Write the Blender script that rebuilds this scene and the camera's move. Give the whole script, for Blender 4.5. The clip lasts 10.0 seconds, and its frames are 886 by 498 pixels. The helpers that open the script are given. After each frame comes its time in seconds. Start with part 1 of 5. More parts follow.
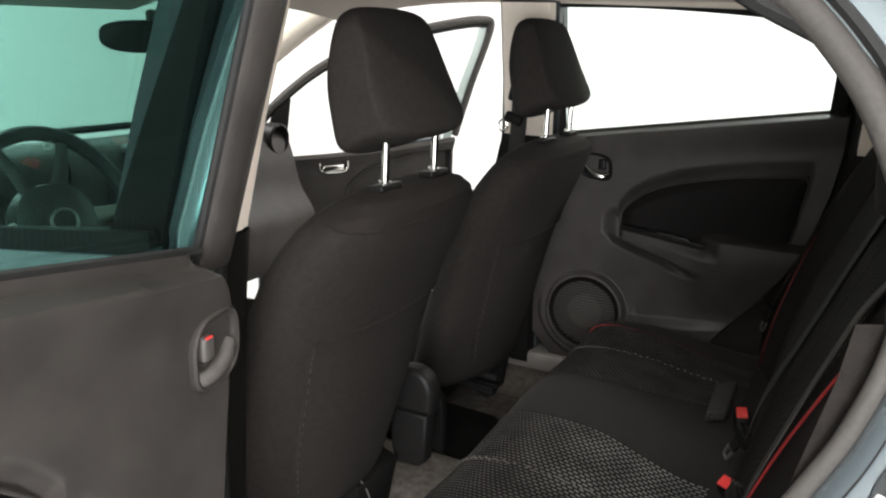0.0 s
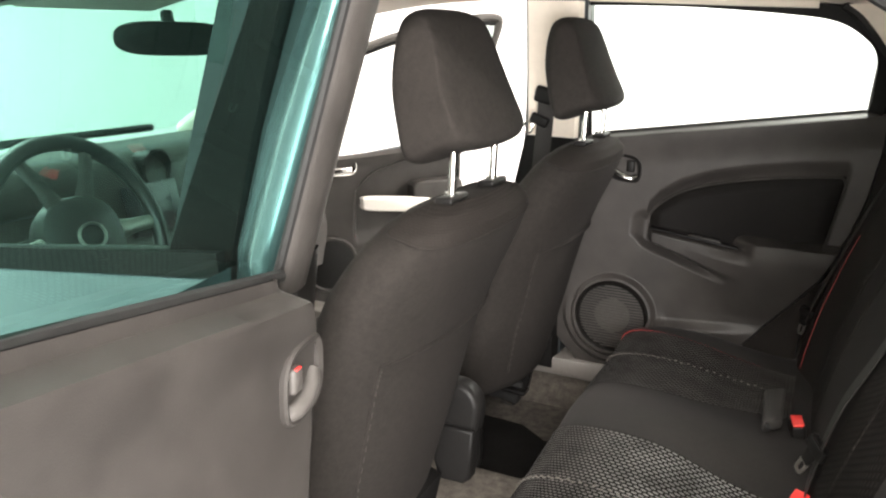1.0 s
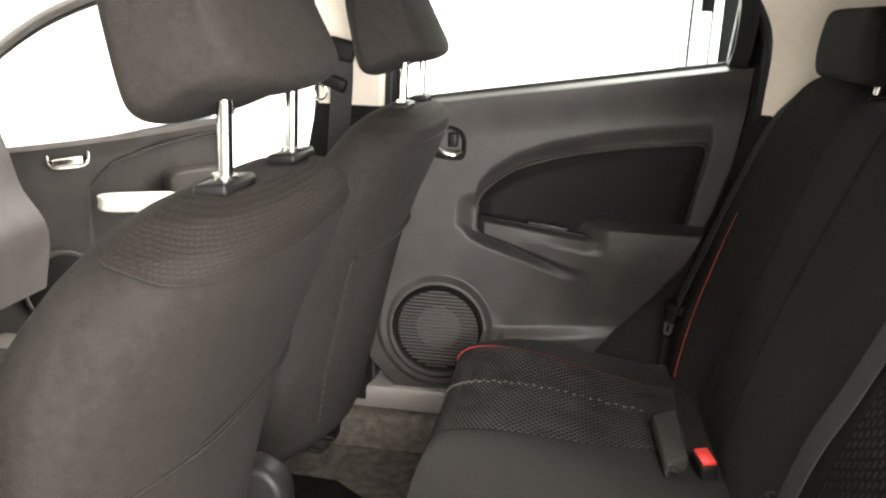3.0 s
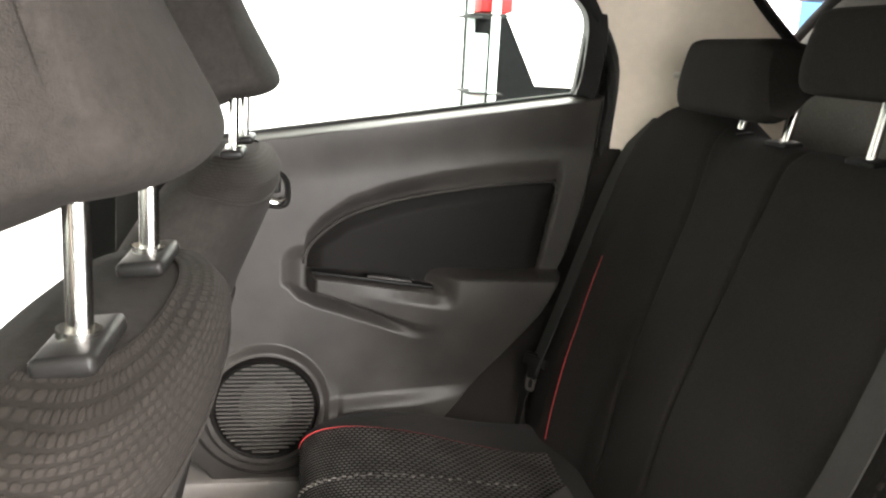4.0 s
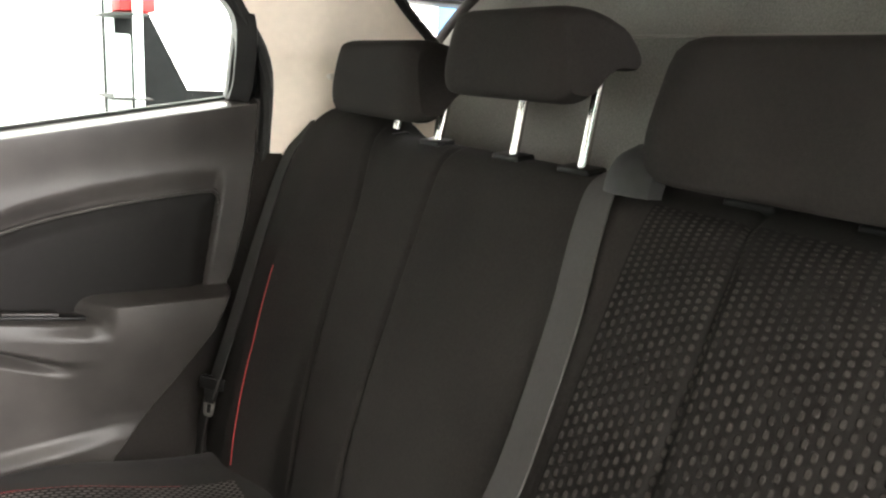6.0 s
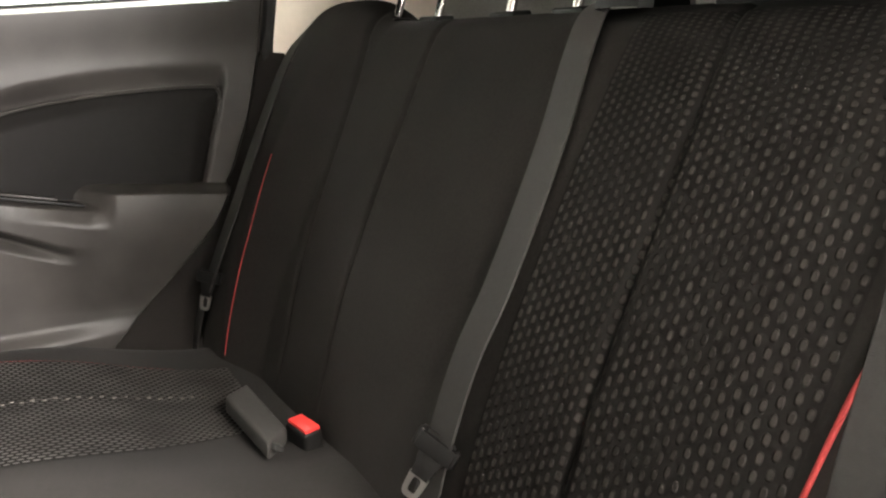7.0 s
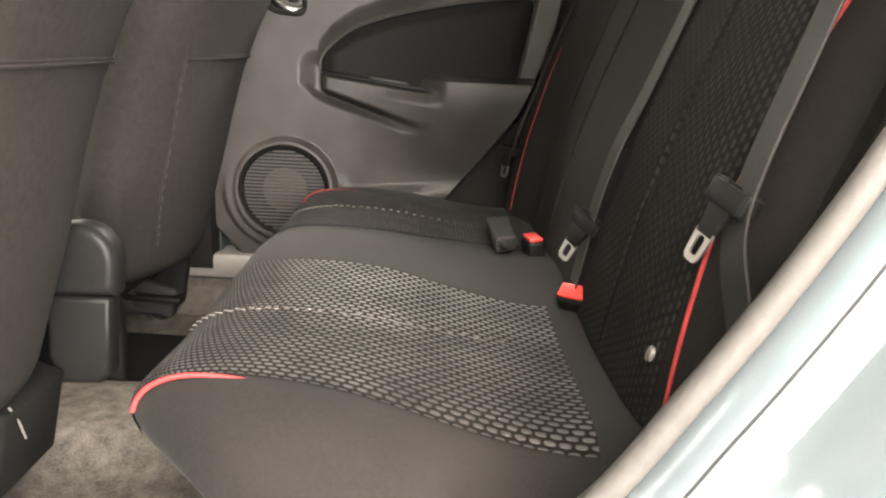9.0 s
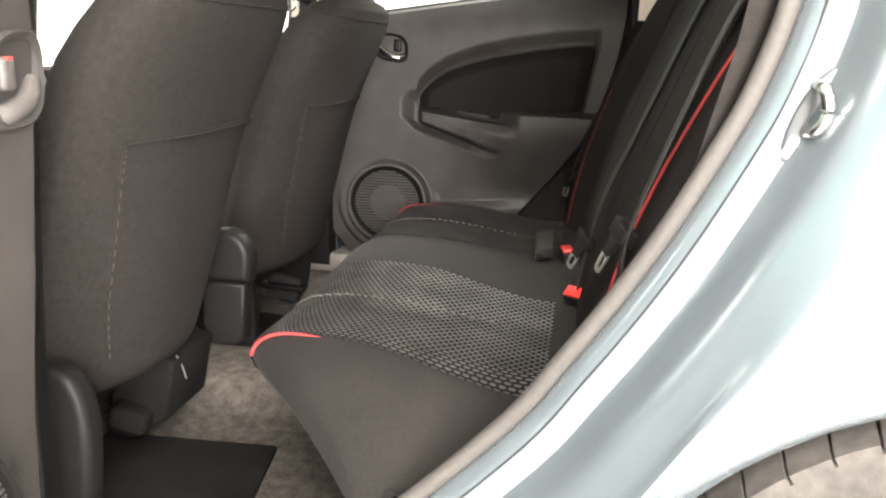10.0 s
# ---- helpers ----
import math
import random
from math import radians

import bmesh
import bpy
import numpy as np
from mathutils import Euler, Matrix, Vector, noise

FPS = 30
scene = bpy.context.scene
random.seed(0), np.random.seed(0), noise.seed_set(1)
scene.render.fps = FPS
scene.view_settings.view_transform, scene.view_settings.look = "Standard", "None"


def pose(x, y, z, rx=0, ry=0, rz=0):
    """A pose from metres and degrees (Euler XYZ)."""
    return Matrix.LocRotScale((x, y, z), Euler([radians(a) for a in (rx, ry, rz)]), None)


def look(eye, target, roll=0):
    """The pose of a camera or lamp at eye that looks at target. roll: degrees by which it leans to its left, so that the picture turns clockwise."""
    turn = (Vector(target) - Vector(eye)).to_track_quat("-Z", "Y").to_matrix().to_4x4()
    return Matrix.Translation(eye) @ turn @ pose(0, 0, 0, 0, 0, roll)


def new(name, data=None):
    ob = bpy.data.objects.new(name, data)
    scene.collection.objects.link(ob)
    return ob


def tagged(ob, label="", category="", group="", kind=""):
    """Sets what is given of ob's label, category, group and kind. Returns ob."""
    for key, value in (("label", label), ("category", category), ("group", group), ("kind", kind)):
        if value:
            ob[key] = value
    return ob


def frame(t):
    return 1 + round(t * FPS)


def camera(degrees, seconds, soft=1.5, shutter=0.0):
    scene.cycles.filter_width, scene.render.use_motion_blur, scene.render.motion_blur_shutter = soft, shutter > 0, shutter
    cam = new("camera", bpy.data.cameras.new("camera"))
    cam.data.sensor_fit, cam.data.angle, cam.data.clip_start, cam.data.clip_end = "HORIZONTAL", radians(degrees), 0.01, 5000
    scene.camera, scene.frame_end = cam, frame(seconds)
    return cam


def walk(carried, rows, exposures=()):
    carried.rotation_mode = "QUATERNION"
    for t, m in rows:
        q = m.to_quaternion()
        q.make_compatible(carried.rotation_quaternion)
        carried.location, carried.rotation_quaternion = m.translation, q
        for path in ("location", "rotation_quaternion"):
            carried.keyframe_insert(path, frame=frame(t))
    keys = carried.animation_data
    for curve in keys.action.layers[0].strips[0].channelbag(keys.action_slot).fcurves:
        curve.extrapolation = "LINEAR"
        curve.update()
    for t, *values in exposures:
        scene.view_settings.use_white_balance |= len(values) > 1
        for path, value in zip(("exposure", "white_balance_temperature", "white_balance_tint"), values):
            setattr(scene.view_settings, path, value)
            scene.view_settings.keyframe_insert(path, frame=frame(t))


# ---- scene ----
# camera and its walk
cam = camera(56.7, 10.0, soft=2.2)
PATH = [
    (0, (0.022, -1.546, 1.329), (-0.854, 0.175, 0.809), 1.7),
    (0.5, (-0.094, -1.561, 1.351), (-0.954, 0.167, 0.825), 1.5),
    (1, (-0.148, -1.552, 1.336), (-0.955, 0.2, 0.807), 1.4),
    (1.5, (-0.191, -1.492, 1.25), (-0.845, 0.323, 0.724), 1.7),
    (2, (-0.299, -1.373, 1.199), (-0.737, 0.508, 0.681), 2.3),
    (2.2, (-0.339, -1.311, 1.187), (-0.712, 0.584, 0.67), 2.5),
    (3.3, (-0.387, -1.011, 1.227), (-0.575, 0.908, 0.693), 1.4),
    (3.5, (-0.488, -0.967, 1.191), (-0.487, 0.974, 0.707), 2.4),
    (4, (-0.535, -0.834, 1.228), (-0.232, 1.086, 0.756), 2.9),
    (4.5, (-0.541, -0.777, 1.288), (0.029, 1.082, 0.819), 2.7),
    (5, (-0.492, -0.754, 1.307), (0.324, 1.019, 0.868), 2.8),
    (5.5, (-0.502, -0.765, 1.275), (0.491, 0.92, 0.853), 3.2),
    (5.7, (-0.517, -0.777, 1.262), (0.512, 0.883, 0.829), 2.6),
    (6.8, (-0.481, -0.808, 1.071), (0.552, 0.854, 0.657), 3.3),
    (7, (-0.485, -0.831, 1.035), (0.51, 0.855, 0.628), 3.5),
    (7.5, (-0.481, -0.899, 0.989), (0.306, 0.886, 0.547), 3.2),
    (8, (-0.455, -0.998, 0.916), (0.041, 0.885, 0.46), 3.0),
    (8.5, (-0.388, -1.088, 0.892), (-0.12, 0.838, 0.423), 2.6),
    (9, (-0.287, -1.206, 0.879), (-0.261, 0.737, 0.407), 2.8),
    (9.5, (-0.214, -1.354, 0.915), (-0.404, 0.579, 0.436), 2.5),
    (10, (-0.116, -1.556, 0.987), (-0.422, 0.36, 0.502), 2.2),
]
EXPOSURES = [(0.0, -1.2, 6200, 10), (0.5, -0.25, 6450, 10), (1.0, 0.0, 6550, 11), (1.5, -0.05, 6550, 10), (2.0, 0.2, 6550, 10), (3.5, 0.5, 6500, 10), (4.5, 1.0, 6450, 11), (5.5, 1.4, 6450, 11), (7.0, 1.05, 6650, 12), (7.5, 1.0, 6900, 14), (8.0, 1.35, 6900, 14), (8.5, 1.66, 6900, 14), (9.0, 0.87, 6900, 12), (9.5, 0.68, 6800, 12), (10.0, 0.4, 6650, 12)]
walk(cam, [(t, look(eye, target, roll)) for t, eye, target, roll in PATH], EXPOSURES)

# ---------------------------------------------------------------- light
world = bpy.data.worlds.new("room_air")
scene.world = world
world.use_nodes = True
world.node_tree.nodes["Background"].inputs[0].default_value = (1, 1, 1, 1)
world.node_tree.nodes["Background"].inputs[1].default_value = 0.05


def area_lamp(name, at, aim, w, h, power, colour=(1.0, 0.94, 0.87)):
    data = bpy.data.lights.new(name, "AREA")
    data.shape, data.size, data.size_y, data.energy, data.color = "RECTANGLE", w, h, power, colour
    ob = new(name, data)
    ob.matrix_world = look(at, aim)
    return ob


# assumed ceiling lamps, all out of view, placed and powered to balance the brightness
for at, power in (((0.5, 2.9, 3.12), 220), ((2.2, 2.9, 3.12), 250), ((0.7, -3.5, 3.12), 450), ((3.6, -3.5, 3.12), 120), ((-3.9, 0.2, 3.12), 480), ((4.3, 0.2, 3.12), 200)):
    area_lamp("unseen_ceiling_lamp", at, (at[0], at[1] + 0.001, 0), 2.4, 0.7, power)


# added lamp in an unseen wall opening behind the camera, brightens the cabin side
area_lamp("unseen_side_fill", (1.36, -4.45, 1.35), (1.36, 0, 1.3), 1.8, 2.6, 820, (1.0, 0.98, 0.955))


# ---------------------------------------------------------------- materials
def material(name, colour, rough=0.6, metal=0.0, vary=0.15, scale=30.0, bump=0.0, bump_scale=400.0, coarse=4.0, coat=0.0, sheen=0.0, spec=0.5):
    """A principled surface whose colour varies at a coarse and a fine scale, with fine relief."""
    m = bpy.data.materials.new(name)
    m.use_nodes = True
    nt = m.node_tree
    p = nt.nodes["Principled BSDF"]
    p.inputs["Roughness"].default_value = rough
    p.inputs["Metallic"].default_value = metal
    p.inputs["Coat Weight"].default_value = coat
    p.inputs["Coat Roughness"].default_value = 0.06
    p.inputs["Sheen Weight"].default_value = sheen
    p.inputs["Specular IOR Level"].default_value = spec
    tc = nt.nodes.new("ShaderNodeTexCoord")
    fine, big = nt.nodes.new("ShaderNodeTexNoise"), nt.nodes.new("ShaderNodeTexNoise")
    fine.inputs["Scale"].default_value, big.inputs["Scale"].default_value = scale, coarse
    fine.inputs["Detail"].default_value = 4
    mix = nt.nodes.new("ShaderNodeMath")
    mix.operation = "ADD"
    ramp = nt.nodes.new("ShaderNodeMapRange")
    ramp.inputs["From Min"].default_value, ramp.inputs["From Max"].default_value = 0.7, 1.3
    ramp.inputs["To Min"].default_value, ramp.inputs["To Max"].default_value = 1 - vary, 1 + vary
    tint = nt.nodes.new("ShaderNodeVectorMath")
    tint.operation = "SCALE"
    tint.inputs[0].default_value = colour
    for n in (fine, big):
        nt.links.new(tc.outputs["Object"], n.inputs["Vector"])
    nt.links.new(fine.outputs["Fac"], mix.inputs[0])
    nt.links.new(big.outputs["Fac"], mix.inputs[1])
    nt.links.new(mix.outputs[0], ramp.inputs["Value"])
    nt.links.new(ramp.outputs["Result"], tint.inputs["Scale"])
    nt.links.new(tint.outputs["Vector"], p.inputs["Base Color"])
    if bump:
        grain, b = nt.nodes.new("ShaderNodeTexNoise"), nt.nodes.new("ShaderNodeBump")
        grain.inputs["Scale"].default_value, grain.inputs["Detail"].default_value = bump_scale, 2
        b.inputs["Strength"].default_value, b.inputs["Distance"].default_value = bump, 0.001
        nt.links.new(tc.outputs["Object"], grain.inputs["Vector"])
        nt.links.new(grain.outputs["Fac"], b.inputs["Height"])
        nt.links.new(b.outputs["Normal"], p.inputs["Normal"])
    return m


def mesh_cloth(name, dark, light, across, along, fill=(0.40, 0.36), relief=0.7, sheen=0.0):
    """Woven cloth with rows of short raised light cells; UV in metres."""
    m = bpy.data.materials.new(name)
    m.use_nodes = True
    nt = m.node_tree
    p = nt.nodes["Principled BSDF"]
    p.inputs["Roughness"].default_value, p.inputs["Sheen Weight"].default_value, p.inputs["Specular IOR Level"].default_value = 0.9, 0.018 if sheen else 0.0, 0.06
    uv = nt.nodes.new("ShaderNodeUVMap")
    split = nt.nodes.new("ShaderNodeSeparateXYZ")
    nt.links.new(uv.outputs["UV"], split.inputs[0])

    def calc(op, *given):
        n = nt.nodes.new("ShaderNodeMath")
        n.operation = op
        for k, v in enumerate(given):
            if isinstance(v, (int, float)):
                n.inputs[k].default_value = v
            else:
                nt.links.new(v, n.inputs[k])
        return n.outputs[0]

    # offset rows of rounded cells
    v = calc("DIVIDE", split.outputs["Y"], across)
    shift = calc("MULTIPLY", calc("MODULO", calc("FLOOR", v), 2.0), 0.5)
    u = calc("ADD", calc("DIVIDE", split.outputs["X"], along), shift)
    cu = calc("DIVIDE", calc("SUBTRACT", calc("FRACT", u), 0.5), fill[0])
    cv = calc("DIVIDE", calc("SUBTRACT", calc("FRACT", v), 0.5), fill[1])
    far = calc("ADD", calc("POWER", calc("ABSOLUTE", cu), 2.6), calc("POWER", calc("ABSOLUTE", cv), 2.6))
    cell = nt.nodes.new("ShaderNodeMapRange")
    cell.interpolation_type = "SMOOTHSTEP"
    cell.inputs["From Min"].default_value, cell.inputs["From Max"].default_value = 1.25, 0.25
    nt.links.new(far, cell.inputs["Value"])
    wear = nt.nodes.new("ShaderNodeTexNoise")
    wear.inputs["Scale"].default_value, wear.inputs["Detail"].default_value = 14, 5
    nt.links.new(uv.outputs["UV"], wear.inputs["Vector"])
    fibre = nt.nodes.new("ShaderNodeTexNoise")
    fibre.inputs["Scale"].default_value = 900
    nt.links.new(uv.outputs["UV"], fibre.inputs["Vector"])
    worn = nt.nodes.new("ShaderNodeMapRange")
    worn.inputs["From Min"].default_value, worn.inputs["From Max"].default_value = 0.35, 0.7
    worn.inputs["To Min"].default_value, worn.inputs["To Max"].default_value = 0.35, 1.1
    nt.links.new(wear.outputs["Fac"], worn.inputs["Value"])
    amount = calc("MULTIPLY", calc("MULTIPLY", cell.outputs["Result"], worn.outputs["Result"]), calc("ADD", fibre.outputs["Fac"], 0.45))
    mul = nt.nodes.new("ShaderNodeMix")
    mul.data_type = "RGBA"
    mul.inputs["A"].default_value, mul.inputs["B"].default_value = (*dark, 1), (*light, 1)
    nt.links.new(amount, mul.inputs["Factor"])
    nt.links.new(mul.outputs["Result"], p.inputs["Base Color"])
    if sheen:
        # the raised threads are smooth and catch the light, the ground is matt
        nt.links.new(calc("MULTIPLY", amount, sheen), p.inputs["Specular IOR Level"])
        nt.links.new(calc("SUBTRACT", 0.9, calc("MULTIPLY", cell.outputs["Result"], 0.45)), p.inputs["Roughness"])
    b = nt.nodes.new("ShaderNodeBump")
    b.inputs["Strength"].default_value, b.inputs["Distance"].default_value = relief, 0.0015
    nt.links.new(cell.outputs["Result"], b.inputs["Height"])
    nt.links.new(b.outputs["Normal"], p.inputs["Normal"])
    return m


def glass_material(name, colour, rough=0.0, gloss_gain=0.5, gloss_least=0.035):
    """A thin pane: clear with a tint, and a weak mirror image."""
    m = bpy.data.materials.new(name)
    m.use_nodes = True
    nt = m.node_tree
    nt.nodes.remove(nt.nodes["Principled BSDF"])
    out = nt.nodes["Material Output"]
    clear, gloss, mix, fres, power = (nt.nodes.new("ShaderNode" + k) for k in ("BsdfTransparent", "BsdfGlossy", "MixShader", "LayerWeight", "Math"))
    clear.inputs[0].default_value = (*colour, 1)
    gloss.inputs["Roughness"].default_value = rough
    fres.inputs["Blend"].default_value = 0.12
    power.operation = "MULTIPLY_ADD"
    power.inputs[1].default_value, power.inputs[2].default_value = gloss_gain, gloss_least
    nt.links.new(fres.outputs["Facing"], power.inputs[0])
    nt.links.new(power.outputs[0], mix.inputs[0])
    nt.links.new(clear.outputs[0], mix.inputs[1])
    nt.links.new(gloss.outputs[0], mix.inputs[2])
    nt.links.new(mix.outputs[0], out.inputs["Surface"])
    return m


CLOTH = material("black_cloth", (0.0138, 0.0120, 0.0109), 0.95, vary=0.25, scale=260, coarse=5, bump=0.35, bump_scale=900, spec=0.12)
# bench cushion cloth, darker and more mottled than the backrest's
CLOTH_SEAT = material("cushion_black_cloth", (0.0088, 0.0076, 0.0067), 0.9, vary=0.42, scale=230, coarse=6, bump=0.35, bump_scale=800, spec=0.16, sheen=0.022)
CLOTH_BACK = material("dark_grey_cloth", (0.0138, 0.0119, 0.0106), 0.95, vary=0.24, scale=300, coarse=95, bump=0.35, bump_scale=900, spec=0.12)
MESH = mesh_cloth("black_mesh_cloth", (0.0072, 0.0063, 0.0057), (0.036, 0.0313, 0.0277), 0.0092, 0.0118, (0.42, 0.33), 0.8, 1.0)
MESH_BACK = mesh_cloth("dotted_mesh_cloth", (0.009, 0.008, 0.0074), (0.031, 0.027, 0.0245), 0.0098, 0.0115, (0.36, 0.27))
KNIT = mesh_cloth("embossed_cloth", (0.012, 0.0103, 0.0092), (0.0205, 0.0178, 0.016), 0.0050, 0.0085, (0.46, 0.36), 0.35)
STITCH = material("pale_stitching", (0.062, 0.055, 0.048), 0.8, vary=0.2, scale=200)
VINYL = material("dark_grey_vinyl", (0.033, 0.0298, 0.0276), 0.42, vary=0.26, scale=14, coarse=5, bump=0.14, bump_scale=600, spec=0.20)
VINYL_PAD = material("black_padded_vinyl", (0.0062, 0.0055, 0.0050), 0.58, vary=0.2, scale=90, bump=0.12, bump_scale=700, spec=0.07)
PLASTIC = material("black_plastic", (0.0080, 0.0076, 0.0073), 0.42, vary=0.15, scale=120, bump=0.1, bump_scale=900, spec=0.11)
RUBBER = material("black_rubber", (0.014, 0.0138, 0.0135), 0.65, vary=0.2, scale=80, bump=0.2, bump_scale=300, spec=0.2)
TYRE = material("dusty_tyre_rubber", (0.040, 0.036, 0.032), 0.8, vary=0.45, scale=60, coarse=9, bump=0.5, bump_scale=300, spec=0.25)
SEAL = material("beige_grey_door_seal", (0.040, 0.036, 0.032), 0.75, vary=0.2, scale=150, bump=0.3, bump_scale=900)
BEIGE = material("beige_trim", (0.80, 0.705, 0.605), 0.6, vary=0.05, scale=60, bump=0.12, bump_scale=900)
LINER = material("beige_headliner", (0.56, 0.50, 0.44), 0.95, vary=0.06, scale=300, bump=0.3, bump_scale=1200)
PAINT = material("silver_blue_paint", (0.185, 0.22, 0.238), 0.26, metal=0.6, vary=0.05, scale=900, coarse=3, coat=0.8)
CARPET = material("grey_carpet", (0.054, 0.048, 0.0415), 0.98, vary=0.5, scale=330, coarse=45, bump=1.0, bump_scale=500, spec=0.1)
MAT = material("black_floor_mat", (0.0065, 0.0060, 0.0056), 0.95, vary=0.4, scale=200, coarse=12, bump=0.6, bump_scale=600, spec=0.08)
BELT = material("grey_webbing", (0.026, 0.0241, 0.0227), 0.75, vary=0.12, scale=200, bump=0.4, bump_scale=900, spec=0.25)
CHROME = material("chrome", (0.56, 0.545, 0.52), 0.2, metal=1.0, vary=0.05)
STEEL = material("brushed_steel", (0.55, 0.53, 0.50), 0.35, metal=1.0, vary=0.1)
RED = material("red_plastic", (0.62, 0.035, 0.03), 0.4, vary=0.1)
RED_PIPE = material("red_piping", (0.27, 0.018, 0.017), 0.7, vary=0.2, scale=300)
SHELF = material("grey_felt_board", (0.155, 0.152, 0.140), 0.97, vary=0.30, scale=420, coarse=3, bump=0.8, bump_scale=700, spec=0.1)
WALL = material("white_wall_paint", (0.86, 0.86, 0.85), 0.7, vary=0.03, scale=20, coarse=1.5)
FLOOR = material("grey_sealed_floor", (0.42, 0.42, 0.41), 0.35, vary=0.12, scale=15, coarse=1.2)
BLUE = material("blue_print", (0.012, 0.09, 0.235), 0.5, vary=0.05)
DARK_CAR = material("dark_car_paint", (0.0035, 0.0037, 0.0038), 0.6, vary=0.3, spec=0.04)
RED_PAINT = material("red_paint", (0.40, 0.02, 0.02), 0.6, vary=0.1, spec=0.15)
LEVER_GREY = material("worn_grey_plastic", (0.060, 0.055, 0.051), 0.45, vary=0.12, scale=90, spec=0.3)
GREY_PLASTIC = material("grey_plastic", (0.13, 0.12, 0.11), 0.45, vary=0.06, scale=90)
# body paint darkened to imitate shade on the pillars and round the striker
SHADED_PAINT = material("shaded_body_paint", (0.022, 0.026, 0.028), 0.4, vary=0.1, scale=60)
SATIN = material("satin_black", (0.016, 0.016, 0.016), 0.45, vary=0.1, scale=20)
WHITE_PLASTIC = material("pale_plastic", (0.62, 0.58, 0.53), 0.5, vary=0.05)
PALE_STEEL = material("pale_green_steel", (0.50, 0.58, 0.55), 0.4, vary=0.06)
SCREEN = material("dark_screen", (0.02, 0.022, 0.025), 0.15, vary=0.05)
GREEN_GLASS = glass_material("green_tinted_glass", (0.23, 0.43, 0.385))
CLEAR_GLASS = glass_material("clear_green_glass", (0.86, 0.95, 0.92), 0.0, 0.2, 0.003)


# ---------------------------------------------------------------- mesh tools
def part(name, bm, mat, parent=None, label="", smooth=True):
    """One mesh object from a bmesh, under a thing or a part."""
    bmesh.ops.recalc_face_normals(bm, faces=bm.faces)
    me = bpy.data.meshes.new(name)
    bm.to_mesh(me)
    bm.free()
    me.materials.append(mat)
    if smooth:
        me.shade_smooth()
        me.set_sharp_from_angle(angle=radians(40))
    ob = new(name, me)
    if parent:
        ob.parent = parent
    if label:
        ob["label"] = label
    return ob


def thing(name, label, category, group="", kind="", at=(0, 0, 0)):
    ob = new(name)
    ob.location = at
    ob.empty_display_size = 0.05
    return tagged(ob, label, category, group, kind)


def grid_bm(rows, closed=False, uvs=None, cap=False):
    """Skin over rows of points, all rows of one length."""
    bm = bmesh.new()
    vs = [[bm.verts.new(p) for p in r] for r in rows]
    uv = bm.loops.layers.uv.new("UVMap") if uvs else None
    n = len(rows[0])
    for i in range(len(rows) - 1):
        for j in range(n if closed else n - 1):
            k = (j + 1) % n
            f = bm.faces.new((vs[i][j], vs[i][k], vs[i + 1][k], vs[i + 1][j]))
            if uv:
                for loop, (a, b) in zip(f.loops, ((i, j), (i, k), (i + 1, k), (i + 1, j))):
                    loop[uv].uv = uvs[a][b]
    if cap:
        bm.faces.new(vs[0][::-1])
        bm.faces.new(vs[-1])
    return bm


def box_bm(size, m=None, bevel=0.0, seg=2):
    bm = bmesh.new()
    bmesh.ops.create_cube(bm, size=1.0, matrix=Matrix.Diagonal((*size, 1)))
    if bevel:
        bmesh.ops.bevel(bm, geom=bm.edges[:], offset=bevel, segments=seg, affect="EDGES", profile=0.5)
    if m is not None:
        bm.transform(m)
    return bm


def joined(bms):
    """Several bmeshes in one."""
    out = bmesh.new()
    for b in bms:
        me = bpy.data.meshes.new("piece")
        b.to_mesh(me)
        b.free()
        out.from_mesh(me)
        bpy.data.meshes.remove(me)
    return out


def slab_bm(outline, push, bevel=0.0, seg=2):
    """A flat outline of 3D points, thickened by the vector push."""
    bm = bmesh.new()
    f = bm.faces.new([bm.verts.new(p) for p in outline])
    got = bmesh.ops.extrude_face_region(bm, geom=[f])
    bmesh.ops.translate(bm, verts=[v for v in got["geom"] if isinstance(v, bmesh.types.BMVert)], vec=push)
    if bevel:
        rim = [e for e in bm.edges if len(e.link_faces) == 2 and e.calc_face_angle(0) > 0.5 and max(len(f.verts) for f in e.link_faces) == len(outline)]
        bmesh.ops.bevel(bm, geom=rim, offset=bevel, segments=seg, affect="EDGES", profile=0.5)
    return bm


def spline(points, n):
    """n points on a smooth curve through the given ones."""
    p = [Vector(q) for q in points]
    p = [2 * p[0] - p[1]] + p + [2 * p[-1] - p[-2]]
    out = []
    spans = len(p) - 3
    for k in range(n):
        s = k / (n - 1) * spans
        i = min(int(s), spans - 1)
        t = s - i
        a, b, c, d = p[i:i + 4]
        out.append(0.5 * (2 * b + (c - a) * t + (2 * a - 5 * b + 4 * c - d) * t * t + (3 * b - a - 3 * c + d) * t ** 3))
    return out


def tube_bm(path, radius, n=8, up=(0, 0, 1), flat=1.0, cap=True):
    """A round (or flattened) rod along a path."""
    rows = []
    path = [Vector(p) for p in path]
    for i, p in enumerate(path):
        t = (path[min(i + 1, len(path) - 1)] - path[max(i - 1, 0)]).normalized()
        side = t.cross(Vector(up))
        side = side.normalized() if side.length > 1e-4 else t.orthogonal().normalized()
        u = side.cross(t)
        r = radius[i] if isinstance(radius, (list, tuple)) else radius
        rows.append([p + r * (math.cos(a) * side + flat * math.sin(a) * u) for a in (2 * math.pi * k / n for k in range(n))])
    return grid_bm(rows, closed=True, cap=cap)


